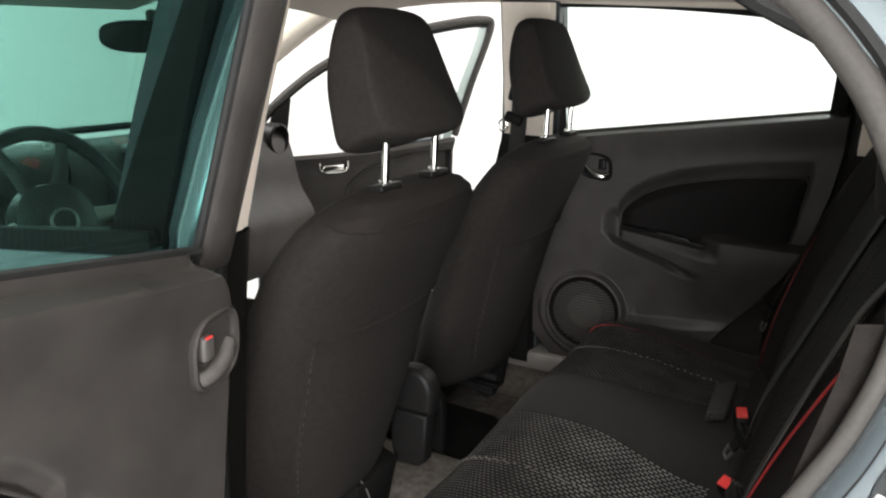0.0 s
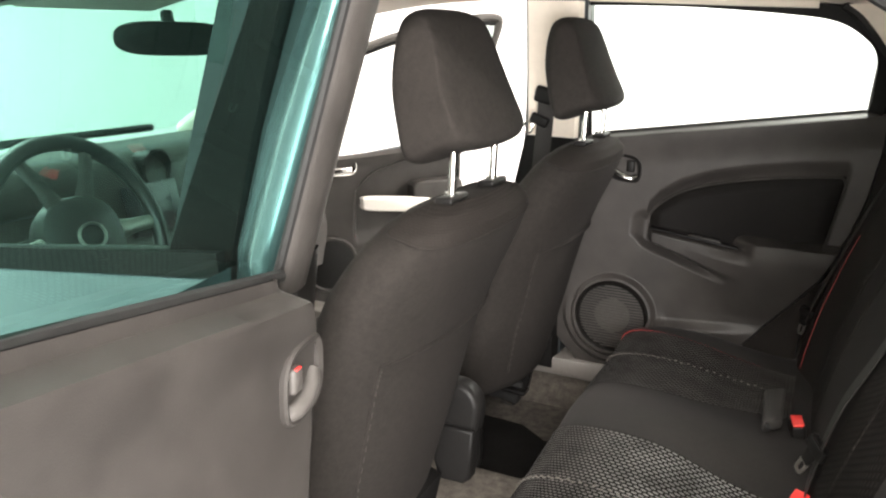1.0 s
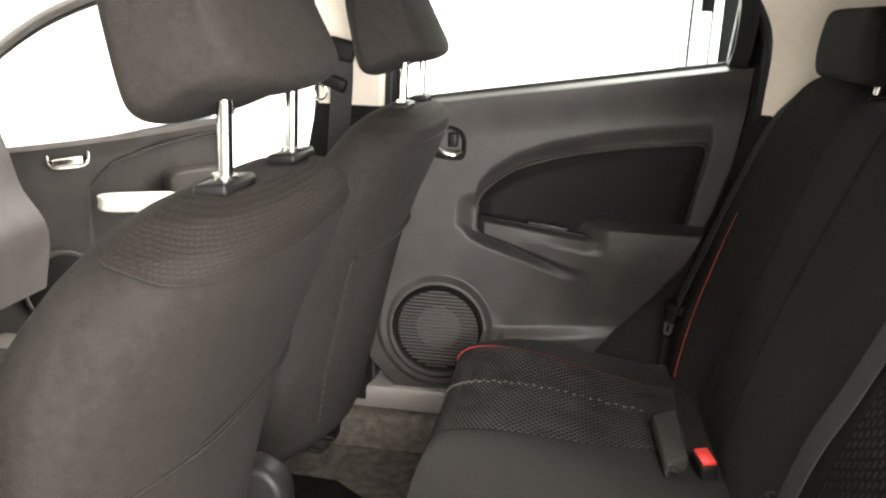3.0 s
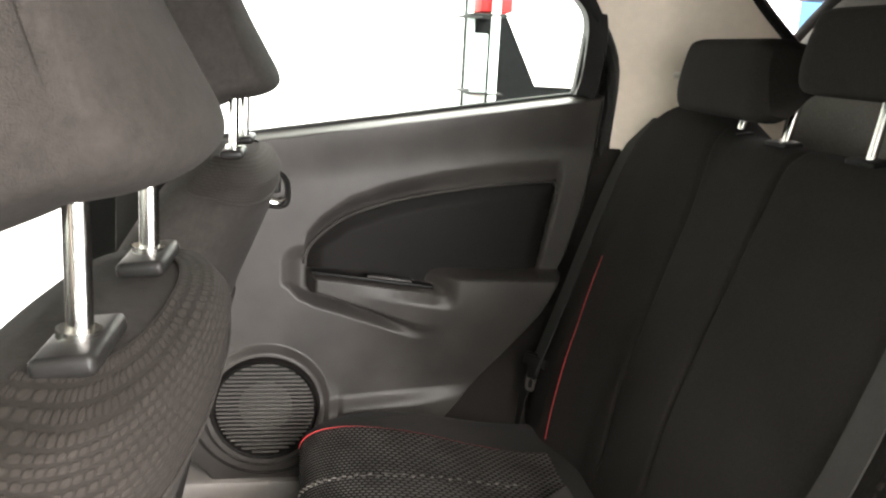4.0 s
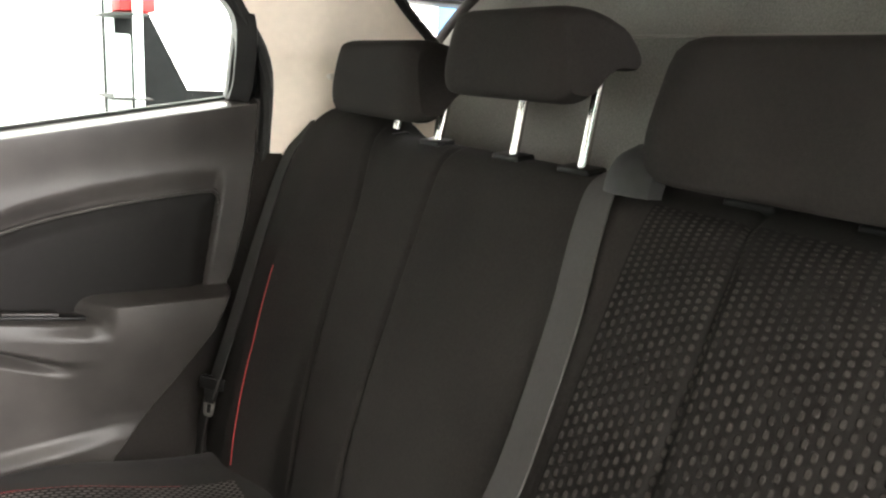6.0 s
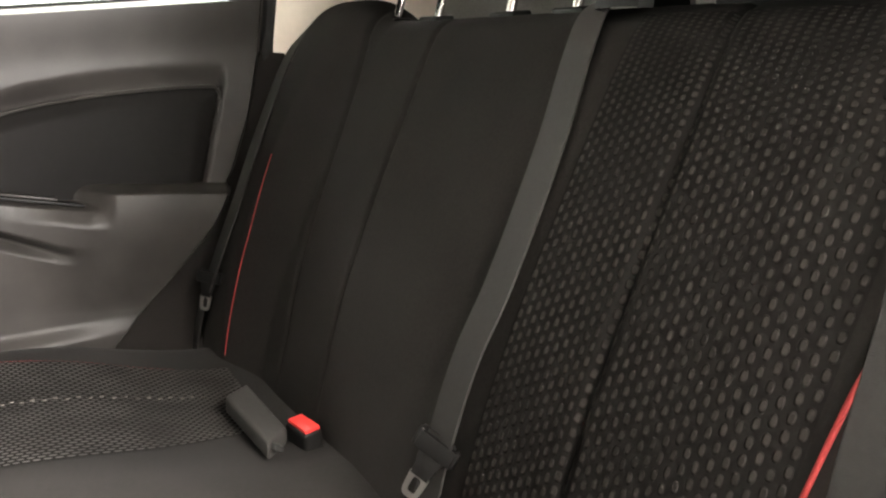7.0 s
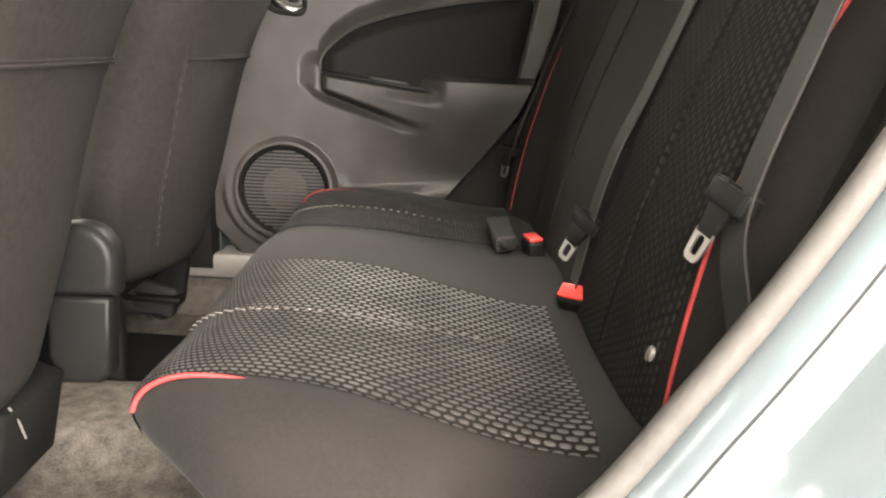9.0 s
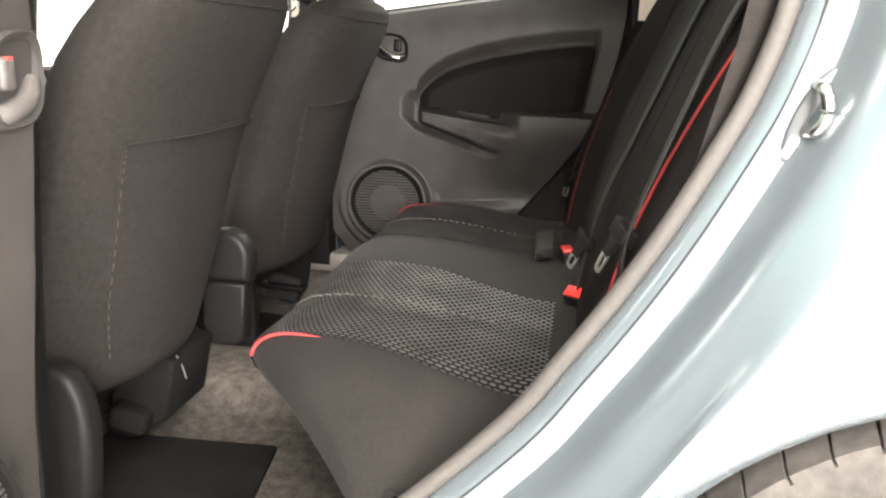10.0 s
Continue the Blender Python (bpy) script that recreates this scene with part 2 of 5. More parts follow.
def strap_bm(path, width, thick, face):
    """A flat strap along a path; face: the way its broad side looks."""
    rows = []
    path = [Vector(p) for p in path]
    for i, p in enumerate(path):
        t = (path[min(i + 1, len(path) - 1)] - path[max(i - 1, 0)]).normalized()
        side = t.cross(Vector(face)).normalized()
        u = side.cross(t)
        w = width / 2
        rows.append([p + side * a + u * b for a, b in ((-w, 0), (-w * 0.94, thick), (w * 0.94, thick), (w, 0), (w * 0.94, -thick), (-w * 0.94, -thick))])
    return grid_bm(rows, closed=True, cap=True)


def ring_pts(cx, cy, cz, hx, hy, power, n, lean=0.0):
    """A rounded rectangle in the plane z = cz; lean tips it about y."""
    out = []
    for k in range(n):
        a = 2 * math.pi * k / n
        c, s = math.cos(a), math.sin(a)
        x = hx * math.copysign(abs(c) ** (2 / power), c)
        y = hy * math.copysign(abs(s) ** (2 / power), s)
        out.append(Vector((cx + x * math.cos(lean), cy + y, cz - x * math.sin(lean))))
    return out


def lerp_table(table, v):
    """Smooth value at v from a short table of pairs."""
    if v <= table[0][0]:
        return table[0][1]
    for (a, fa), (b, fb) in zip(table, table[1:]):
        if v <= b:
            return fa + (fb - fa) * (v - a) / (b - a)
    return table[-1][1]


def smooth(a, b, v):
    t = min(max((v - a) / (b - a), 0.0), 1.0)
    return t * t * (3 - 2 * t)


def pane_bm(points):
    """A single thin sheet."""
    bm = bmesh.new()
    bm.faces.new([bm.verts.new(p) for p in points])
    return bm


def disc_bm(centre, r, axis_y, thick, n=40, bevel=0.002):
    pts = [(centre[0] + r * math.cos(2 * math.pi * k / n), centre[1], centre[2] + r * math.sin(2 * math.pi * k / n)) for k in range(n)]
    return slab_bm(pts, (0, axis_y * thick, 0), bevel)


# ---------------------------------------------------------------- room round the car
def room():
    x0, x1, y0, y1, h = -5.2, 5.6, -4.4, 4.2, 3.2
    t = 0.15
    # wall_south is split round an assumed, unseen opening for the added side lamp
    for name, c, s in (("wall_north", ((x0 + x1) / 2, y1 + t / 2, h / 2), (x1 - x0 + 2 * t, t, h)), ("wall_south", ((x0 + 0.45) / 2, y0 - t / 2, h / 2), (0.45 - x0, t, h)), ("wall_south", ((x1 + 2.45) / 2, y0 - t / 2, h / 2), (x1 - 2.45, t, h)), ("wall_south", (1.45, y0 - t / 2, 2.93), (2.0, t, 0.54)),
                       ("wall_west", (x0 - t / 2, (y0 + y1) / 2, h / 2), (t, y1 - y0, h)), ("wall_east", (x1 + t / 2, (y0 + y1) / 2, h / 2), (t, y1 - y0, h))):
        tagged(part(name, box_bm(s, pose(*c)), WALL, smooth=False), "plain white painted workshop wall", "wall", kind="structure")
    tagged(part("ceiling", box_bm((x1 - x0, y1 - y0, 0.1), pose((x0 + x1) / 2, (y0 + y1) / 2, h + 0.05)), WALL, smooth=False), "plain white workshop ceiling", "ceiling", kind="structure")
    tagged(part("ground", box_bm((x1 - x0, y1 - y0, 0.1), pose((x0 + x1) / 2, (y0 + y1) / 2, -0.05)), FLOOR, smooth=False), "smooth grey sealed workshop floor", "floor", kind="structure")


room()


# ---------------------------------------------------------------- the doors
BELT_SLOPE = 0.156
FRONT_EDGE = [(0.30, -0.70), (0.36, -0.725), (0.404, -0.755), (0.456, -0.805), (0.548, -0.818), (0.717, -0.79), (0.843, -0.76), (1.0, -0.745), (1.2, -0.735)]
REAR_EDGE = [(0.30, -0.44), (0.45, -0.33), (0.546, -0.249), (0.65, -0.165), (0.747, -0.098), (0.85, -0.05), (0.95, -0.022), (1.06, -0.006), (1.2, -0.004)]
REC_IN = [(-0.558, 0.828), (-0.553, 0.855), (-0.527, 0.886), (-0.478, 0.921), (-0.40, 0.95), (-0.30, 0.974), (-0.196, 0.991), (-0.088, 1.002)]
GROOVE = [(-0.585, 0.795), (-0.565, 0.777), (-0.539, 0.765), (-0.452, 0.738), (-0.36, 0.71), (-0.335, 0.705)]
SPK = (-0.628, 0.552)


def belt_z(x):
    return 1.051 + (x + 0.739) * BELT_SLOPE


def dish(x):
    """Depth of the dished field round the pad, shallower towards the rear."""
    return 0.032 - 0.021 * smooth(-0.45, -0.12, x)


def panel_depth(x, z, front, spk, dx):
    """How far the rear door's trim stands into the cabin at (x, z); dx moves the relief along the door."""
    xf, xr = lerp_table(front, z), lerp_table(REAR_EDGE, z)
    rolled = 0.03 * smooth(0.02, 0.0, x - xf) + 0.03 * smooth(0.016, 0.0, xr - x)
    x -= dx
    d = 0.0
    top = lerp_table(REC_IN, x)
    right = lerp_table([(0.80, -0.125), (0.83, -0.118), (1.0, -0.088)], z)
    gz = lerp_table(GROOVE, x)
    lip = 0.819 + (x + 0.566) * -0.122
    nose = -0.564
    # dished surround that runs round the pad and under the tray
    away = [z - top, nose - x, 2.0 * (gz - z)]
    edge = math.sqrt(sum(max(v, 0.0) ** 2 for v in away)) if max(away) > 0 else max(away)
    filled = smooth(-0.37, -0.29, x) * smooth(0.835, 0.80, z)
    sunk = dish(x) * smooth(0.040, -0.002, edge) * smooth(right + 0.014, right - 0.004, x) * (1 - filled)
    # fine groove down the rear end of the pad
    d -= 0.004 * smooth(0.004, 0.001, abs(x - right - 0.003)) * smooth(top, top - 0.01, z) * smooth(0.80, 0.83, z)
    # armrest, and the pillow of the tray before it, share one face that fades downwards
    face = 0.046 * smooth(0.60, 0.79, z) ** 0.8
    w = smooth(lip - 0.035, lip - 0.004, z)
    arm = smooth(0.826, 0.810, z) * smooth(-0.02, -0.09, x) * (w * smooth(-0.330, -0.268, x) + (1 - w) * smooth(-0.50, -0.27, x))
    pillow = smooth(lip + 0.006, lip - 0.009, z) * smooth(gz - 0.002, gz + 0.020, z) * smooth(nose + 0.006, nose + 0.030, x) * smooth(-0.26, -0.31, x)
    m = 1 - (1 - arm) * (1 - pillow)
    pil = min(face, 0.026)
    d += (face * arm + pil * pillow * (1 - arm)) - sunk * (1 - m)
    # round speaker housing and the ledge behind it
    r = math.hypot(x - spk[0], z - spk[1])
    d += 0.014 * smooth(0.150, 0.134, r) * smooth(0.60, 0.50, z)
    d += 0.020 * smooth(0.122, 0.108, r)
    d += (0.006 - d) * smooth(0.100, 0.095, r)
    ledge = 0.556 + (x + 0.524) * 0.09
    d += 0.018 * smooth(ledge + 0.010, ledge - 0.024, z) * smooth(-0.56, -0.52, x) * smooth(-0.16, -0.40, x)
    # rolled edges, and the shoulder under the glass
    d += 0.014 * smooth(0.10, 0.0, belt_z(x) - z)
    d -= rolled
    d -= 0.03 * smooth(0.012, 0.0, belt_z(x) - z)
    return d


def rear_door(side, label, front, hx, spk):
    """A rear door in its closed place; side 1: the far side, -1: the near side."""
    door = thing("car_door", label, "car door", "rear doors")
    Y = 0.655
    dx = 0.0 if side > 0 else 0.10

    def P(x, y, z):
        return Vector((x, side * y, z))

    # sculpted trim panel
    nz, nx = (430, 330) if side > 0 else (150, 200)
    rows = []
    for i in range(nz):
        z_n = i / (nz - 1)
        row = []
        for j in range(nx):
            u = j / (nx - 1)
            z_mid = 0.32 + z_n * (belt_z(-0.4) - 0.32)
            x = lerp_table(front, z_mid) * (1 - u) + lerp_table(REAR_EDGE, z_mid) * u
            z = 0.32 + z_n * (belt_z(x) - 0.32)
            x = lerp_table(front, z) * (1 - u) + lerp_table(REAR_EDGE, z) * u
            row.append(P(x, Y - panel_depth(x, z, front, spk, dx), z))
        rows.append(row)
    bm = grid_bm(rows)
    part("trim_panel", bm, VINYL, door, "dark grey grained vinyl trim panel")
    # padded field
    field = []
    for i in range(40):
        a = i / 39
        row = []
        for j in range(90):
            u = j / 89
            x = -0.554 + u * (-0.088 + 0.554)
            lo, hi = 0.795 + 0.022 * smooth(-0.34, -0.50, x), lerp_table(REC_IN, x) - 0.003
            z = lo + a * max(hi - lo, 0.002)
            x2 = min(x, lerp_table([(0.80, -0.122), (0.83, -0.115), (1.0, -0.086)], z))
            rim = min(hi - z, x + 0.556, lerp_table([(0.80, -0.122), (0.83, -0.115), (1.0, -0.086)], z) - x + 0.004)
            bulge = (0.010 * smooth(0, 0.035, rim) + 0.004 * smooth(0, 0.006, rim)) * (0.25 + 0.75 * dish(x) / 0.032)
            row.append(P(x2 + dx, Y + dish(x) - 0.0005 - bulge, z))
        field.append(row)
    pad = part("padded_insert", grid_bm(field), VINYL_PAD, door, "black padded insert with a fine raised edge")
    edge = [P(x + dx, Y + dish(x) - 0.0075, z - 0.004) for x, z in REC_IN[:-1] + [(-0.108, 1.0), (-0.092, 0.995), (-0.087, 0.980), (-0.090, 0.955)]]
    part("bead", tube_bm(spline(edge, 70), 0.0032, 8), VINYL, pad)
    # switch plate on the tray
    plate = part("switch_plate", box_bm((0.23, 0.02, 0.006), Matrix.Translation(P(-0.43 + dx, Y - 0.004, 0.803)) @ pose(0, 0, 0, 0, 7, 0), 0.002), PLASTIC, door)
    part("switch", box_bm((0.085, 0.014, 0.005), Matrix.Translation(P(-0.40 + dx, Y - 0.008, 0.806)) @ pose(0, 0, 0, 0, 7, 0), 0.0015), VINYL, plate)
    # inner handle
    bez = []
    for k in range(36):
        a = 2 * math.pi * k / 36
        c, s = math.cos(a), math.sin(a)
        tall = 0.037 if side > 0 else 0.047
        bez.append((0.047 * math.copysign(abs(c) ** 0.65, c), tall * math.copysign(abs(s) ** 0.65, s) - 0.008 * c))
    hz = 0.972 if side > 0 else 0.938
    rows = [[P(hx + q * a, Y - d, hz + q * b) for a, b in bez] for q, d in ((1.0, -0.004), (1.0, 0.006), (0.94, 0.009), (0.80, 0.006), (0.74, -0.014), (0.3, -0.018))]
    handle = part("handle_bezel", grid_bm(rows, closed=True, cap=True), PLASTIC if side > 0 else VINYL, door, "handle recess")
    if side > 0:
        lever = [P(hx + 0.034, Y - 0.002, hz - 0.022), P(hx + 0.022, Y - 0.012, hz - 0.026), P(hx - 0.012, Y - 0.014, hz - 0.016), P(hx - 0.040, Y - 0.004, hz + 0.006)]
    else:
        lever = [P(hx + 0.033, Y + 0.004, hz - 0.030), P(hx + 0.020, Y - 0.005, hz - 0.031), P(hx - 0.012, Y - 0.006, hz - 0.020), P(hx - 0.034, Y + 0.002, hz - 0.004)]
    part("lever", tube_bm(spline(lever, 14), 0.0085 if side > 0 else 0.011, 10), CHROME if side > 0 else LEVER_GREY, handle, "bright pull lever" if side > 0 else "grey pull lever")
    part("lock_tab", box_bm((0.022, 0.016, 0.032), Matrix.Translation(P(hx + 0.018, Y - 0.002, hz + 0.006)), 0.005, 3), PLASTIC if side > 0 else LEVER_GREY, handle)
    if side < 0:
        part("lock_mark", box_bm((0.012, 0.004, 0.003), Matrix.Translation(P(hx + 0.018, Y - 0.0085, hz + 0.0205)), 0.001), RED, handle, "small red lock mark")
    # speaker
    sx, sz = spk[0] + dx, spk[1]
    cone = part("speaker", disc_bm((sx, side * (Y - 0.008), sz), 0.094, side, 0.006), RUBBER, door, "round black door speaker")
    bm = bmesh.new()
    for k in range(-11, 12):
        zz = k * 0.0080
        half = math.sqrt(max(0.0915 ** 2 - zz * zz, 0))
        if half > 0.01:
            b = box_bm((2 * half, 0.004, 0.0036), Matrix.Translation(P(sx, Y - 0.024, sz + zz)), 0.0008, 1)
            me = bpy.data.meshes.new("slat")
            b.to_mesh(me)
            b.free()
            bm.from_mesh(me)
            bpy.data.meshes.remove(me)
    part("grille", bm, SEAL, cone, "horizontal grey grille slats")
    # rim made black to imitate the shadow ring round the grille
    ring = [[P(sx + r * math.cos(a), Y - d, sz + r * math.sin(a)) for a in (2 * math.pi * k / 48 for k in range(48))] for r, d in ((0.104, 0.006), (0.103, 0.030), (0.099, 0.035), (0.094, 0.031), (0.092, 0.006))]
    part("speaker_rim", grid_bm(ring, closed=True), VINYL_PAD, cone)
    part("cone_centre", disc_bm((sx, side * (Y - 0.0105), sz), 0.050, -side, 0.003), SEAL, cone, "pale speaker centre behind the grille")
    # outer skin, glass and frame
    skin = [[P(lerp_table(FRONT_EDGE, z) - 0.05 + u * (lerp_table(REAR_EDGE, z) + 0.03 - lerp_table(FRONT_EDGE, z) + 0.05), Y + 0.05 + 0.11 * math.sin(math.pi * min(1, (z - 0.2) / 1.1)) ** 0.5, z) for u in (0, 0.2, 0.4, 0.6, 0.8, 1)] for z in (0.30, 0.4, 0.5, 0.65, 0.8, 0.95, 1.03)]
    part("outer_skin", grid_bm(skin), PAINT, door, "silver blue metallic door skin")

    def frame_y(z):
        return 0.70 - (z - 1.05) * 0.29

    wtop = [(-0.755, 1.395), (-0.50, 1.394), (-0.26, 1.380), (-0.16, 1.366), (-0.10, 1.335), (-0.062, 1.29), (-0.056, 1.20), (-0.062, belt_z(-0.06))]
    wtop = [(v.x, v.z) for v in spline([(a, 0, b) for a, b in wtop], 40)]
    low = [(x, belt_z(x) - 0.01) for x in (-0.735, -0.5, -0.3, -0.062)]
    pane = [P(x, frame_y(z) + 0.004, z) for x, z in wtop + low[::-1][1:]]
    glass = part("window_glass", pane_bm(pane), GREEN_GLASS if side < 0 else CLEAR_GLASS, door, "tinted side window pane", smooth=False)
    glass.visible_shadow = False
    rows = []
    for k, (x, z) in enumerate(wtop):
        a, b = wtop[max(k - 1, 0)], wtop[min(k + 1, len(wtop) - 1)]
        t = Vector((b[0] - a[0], b[1] - a[1])).normalized()
        n = Vector((-t.y, t.x))
        w = 0.028
        rows.append([P(x + n.x * q, frame_y(z) + e, z + n.y * q) for q, e in ((-0.004, -0.012), (w, -0.022), (w + 0.012, 0.0), (w, 0.03), (-0.004, 0.02))])
    part("window_frame", grid_bm(rows, closed=True, cap=True), PLASTIC, door, "black window frame")
    # corner filler behind the pane
    tri = [P(-0.066, frame_y(1.15), belt_z(-0.066) - 0.005), P(0.012, frame_y(1.15), belt_z(-0.01) - 0.005), P(0.012, frame_y(1.2), 1.215), P(-0.022, frame_y(1.27), 1.272), P(-0.06, frame_y(1.3), 1.305)]
    part("corner_trim", slab_bm(tri, (0, side * 0.03, 0), 0.004), PLASTIC, door, "black triangular corner trim")
    strip = [P(x, 0.688, belt_z(x) - 0.002) for x in (-0.725, -0.5, -0.3, -0.06)]
    part("belt_seal", tube_bm(strip, 0.008, 8), RUBBER, door)
    # front upright of the frame
    post = [P(-0.766, frame_y(z), z) for z in (1.02, 1.2, 1.39)]
    if side < 0:
        post = [p + Vector((-0.014, 0, 0)) for p in post]
    wide = 0.024 if side > 0 else 0.038
    part("front_post", tube_bm(post, wide, 14, up=(0, 1, 0), flat=0.6 if side > 0 else 0.4), VINYL, door, "dark grey rounded frame upright")
    part("glass_run", tube_bm([p + Vector((wide, 0, 0)) for p in post], 0.006, 8), RUBBER, door)
    part("door_edge", tube_bm([p + Vector((-wide, side * 0.014, 0)) for p in post], 0.012, 10), PAINT, door)
    return door


rear_door(1, "closed rear car door with dark grey vinyl trim", FRONT_EDGE, -0.630, SPK)
near_door = rear_door(-1, "wide open rear car door with dark grey vinyl trim", [(0.3, -0.695), (0.6, -0.712), (0.75, -0.736), (0.86, -0.752), (0.95, -0.760), (0.985, -0.755), (1.01, -0.745), (1.035, -0.727), (1.05, -0.708)], -0.703, (-0.60, 0.535))
HINGE, SWING = (-0.779, -0.765), -83.0
near_door.matrix_world = pose(*HINGE, 0, 0, 0, SWING) @ pose(-HINGE[0], -HINGE[1], 0)


# ---------------------------------------------------------------- shell of the car
def shell():
    car = thing("car_body", "silver blue hatchback body with beige headliner and open doors", "car", kind="structure")
    # headliner and roof
    for name, lift, mat, label in (("headliner", 0.0, LINER, "beige fabric headliner"), ("roof", 0.05, PAINT, "silver blue roof")):
        rows = []
        for i in range(25):
            x = -1.45 + i / 24 * 1.95
            rows.append([Vector((x, 0.60 * s, 1.40 + lift + 0.045 * (1 - s * s) - 0.10 * max(0, (x - 0.2) / 0.3) ** 2 - 0.06 * max(0, (-0.95 - x) / 0.5) ** 2)) for s in (k / 10 - 1 for k in range(21))])
        part(name, grid_bm(rows), mat, car, label)
    # carpet floor with a tunnel
    rows = []
    for i in range(30):
        x = -2.0 + i / 29 * 1.75
        rows.append([Vector((x, y, 0.262 + 0.05 * smooth(0.16, 0.08, abs(y)) + 0.10 * smooth(-0.38, -0.28, x) + 0.09 * smooth(0.60, 0.67, abs(y)))) for y in (k / 30 * 1.36 - 0.68 for k in range(31))])
    part("carpet", grid_bm(rows), CARPET, car, "worn grey carpet")
    # luggage floor and rear panel
    part("luggage_floor", box_bm((0.75, 1.2, 0.04), pose(0.62, 0, 0.62), 0.01), SHELF, car)
    for s in (1, -1):
        # pillar trims behind the rear doors
        nd = 0.0 if s > 0 else 0.075
        left = spline([(0.02 + nd, 0.66 * s, 0.98), (0.008 + nd, 0.655 * s, 1.06), (0.006 + nd, 0.635 * s, 1.21), (-0.043 + nd, 0.61 * s, 1.30), (-0.10, 0.585 * s, 1.37), (-0.14, 0.57 * s, 1.40)], 24)
        right = spline([(0.56, 0.56 * s, 0.98), (0.45, 0.575 * s, 1.12), (0.314, 0.59 * s, 1.26), (0.237, 0.595 * s, 1.335), (0.201, 0.59 * s, 1.38), (0.186, 0.57 * s, 1.41)], 24)
        rows = [[a.lerp(b, k / 10) + Vector((0, -s * 0.022 * math.sin(math.pi * k / 10), 0)) for k in range(11)] for a, b in zip(left, right)]
        part("pillar_trim", grid_bm(rows), BEIGE, car, "smooth beige rear pillar trim")
        part("hatch_seal", tube_bm([p + Vector((0.006, 0, 0)) for p in right], 0.011, 8), PLASTIC, car)
        part("door_seal", tube_bm([p + Vector((-0.008, 0.012 * s, 0)) for p in left] , 0.012, 8), RUBBER, car)
        # quarter trim under the pillar
        low = [[Vector((lerp_table(REAR_EDGE, z) + (-0.05 if s > 0 else 0.045) + u * (0.55 - lerp_table(REAR_EDGE, z)), s * (0.69 - 0.035 * min(1, u * 8) - 0.05 * u), z)) for u in (0, 0.06, 0.12, 0.3, 0.6, 1)] for z in (0.34, 0.5, 0.62, 0.75, 0.88, 1.0, 1.062)]
        part("quarter_trim", grid_bm(low), CLOTH if s > 0 else CLOTH_BACK, car, "dark quarter trim beside the backrest")
        # outer quarter above the wheel on the far side is closed by a plain skin
        sill = part("sill_trim", box_bm((1.5, 0.10, 0.06), pose(-1.05, s * (0.69 if s > 0 else 0.725), 0.365 if s > 0 else 0.33), 0.012), GREY_PLASTIC if s > 0 else VINYL, car, "scuffed grey sill trim")
        part("sill", box_bm((1.7, 0.12, 0.14), pose(-1.0, s * 0.745, 0.27), 0.02), PAINT, car)
    part("outer_far_side", slab_bm([(0.02, 0.80, 0.3), (1.0, 0.78, 0.4), (1.0, 0.70, 1.1), (0.6, 0.66, 1.2), (0.02, 0.70, 1.1)], (0, 0.02, 0)), PAINT, car)
    # added filler slab, blocks outside light leaking between far door and pillar
    part("door_gap_blank", slab_bm([(-0.02, 0.705, 0.95), (0.10, 0.705, 0.95), (0.10, 0.66, 1.40), (-0.10, 0.66, 1.40), (-0.06, 0.67, 1.34), (-0.03, 0.68, 1.28)], (0, 0.01, 0)), RUBBER, car)
    # middle pillars
    for s in (1, -1):
        rows = []
        for z, x0, x1, yi, yo in ((0.36, -0.96, -0.78, 0.66, 0.74), (0.6, -0.95, -0.79, 0.655, 0.75), (0.95, -0.93, -0.765, 0.655, 0.745), (1.05, -0.92, -0.755, 0.65, 0.74), (1.2, -0.91, -0.745, 0.615, 0.70), (1.41, -0.90, -0.735, 0.55, 0.63)):
            rows.append([Vector(p) for p in ((x0, yi * s + 0.01 * s, z), (x0 + 0.02, yi * s, z), (x1 - 0.02, yi * s, z), (x1, yi * s + 0.015 * s, z), (x1, yo * s, z), (x0, yo * s, z))])
        part("middle_pillar", grid_bm(rows, closed=True, cap=True), SHADED_PAINT, car, "middle pillar in body paint darkened for shade")
        back = 0.0 if s > 0 else 0.012
        rows = []
        for z, x0, x1, yi in ((1.042, -0.906, -0.7625, 0.6445), (1.05, -0.905, -0.762, 0.644), (1.2, -0.90, -0.752, 0.609), (1.40, -0.89, -0.742, 0.546)):
            x1 += back
            rows.append([Vector(p) for p in ((x0, s * (yi + 0.05), z), (x0, s * yi, z), (x1 - 0.01, s * (yi - 0.006), z), (x1, s * (yi + 0.02), z), (x1, s * (yi + 0.05), z))])
        part("pillar_cover", grid_bm(rows), BEIGE, car, "beige upper pillar cover")
        rows = []
        for z, x0, x1, yi in ((0.36, -0.97, -0.785, 0.64), (0.6, -0.96, -0.79, 0.64), (0.9, -0.94, -0.77, 0.645), (1.0, -0.92, -0.762, 0.643), (1.040, -0.91, -0.758, 0.642)):
            x1 += back
            rows.append([Vector(p) for p in ((x0, s * (yi + 0.06), z), (x0, s * yi, z), (x1 - 0.01, s * (yi - 0.004), z), (x1, s * (yi + 0.02), z), (x1, s * (yi + 0.06), z))])
        part("lower_pillar_cover", grid_bm(rows), PLASTIC, car, "black lower pillar cover")
    part("pillar_seal", tube_bm(spline([(-0.772, -0.705, 0.36), (-0.765, -0.712, 0.8), (-0.750, -0.708, 1.05), (-0.738, -0.672, 1.2), (-0.726, -0.61, 1.40)], 30), 0.013, 10), RUBBER, car, "black door seal on the middle pillar")
    rows = []
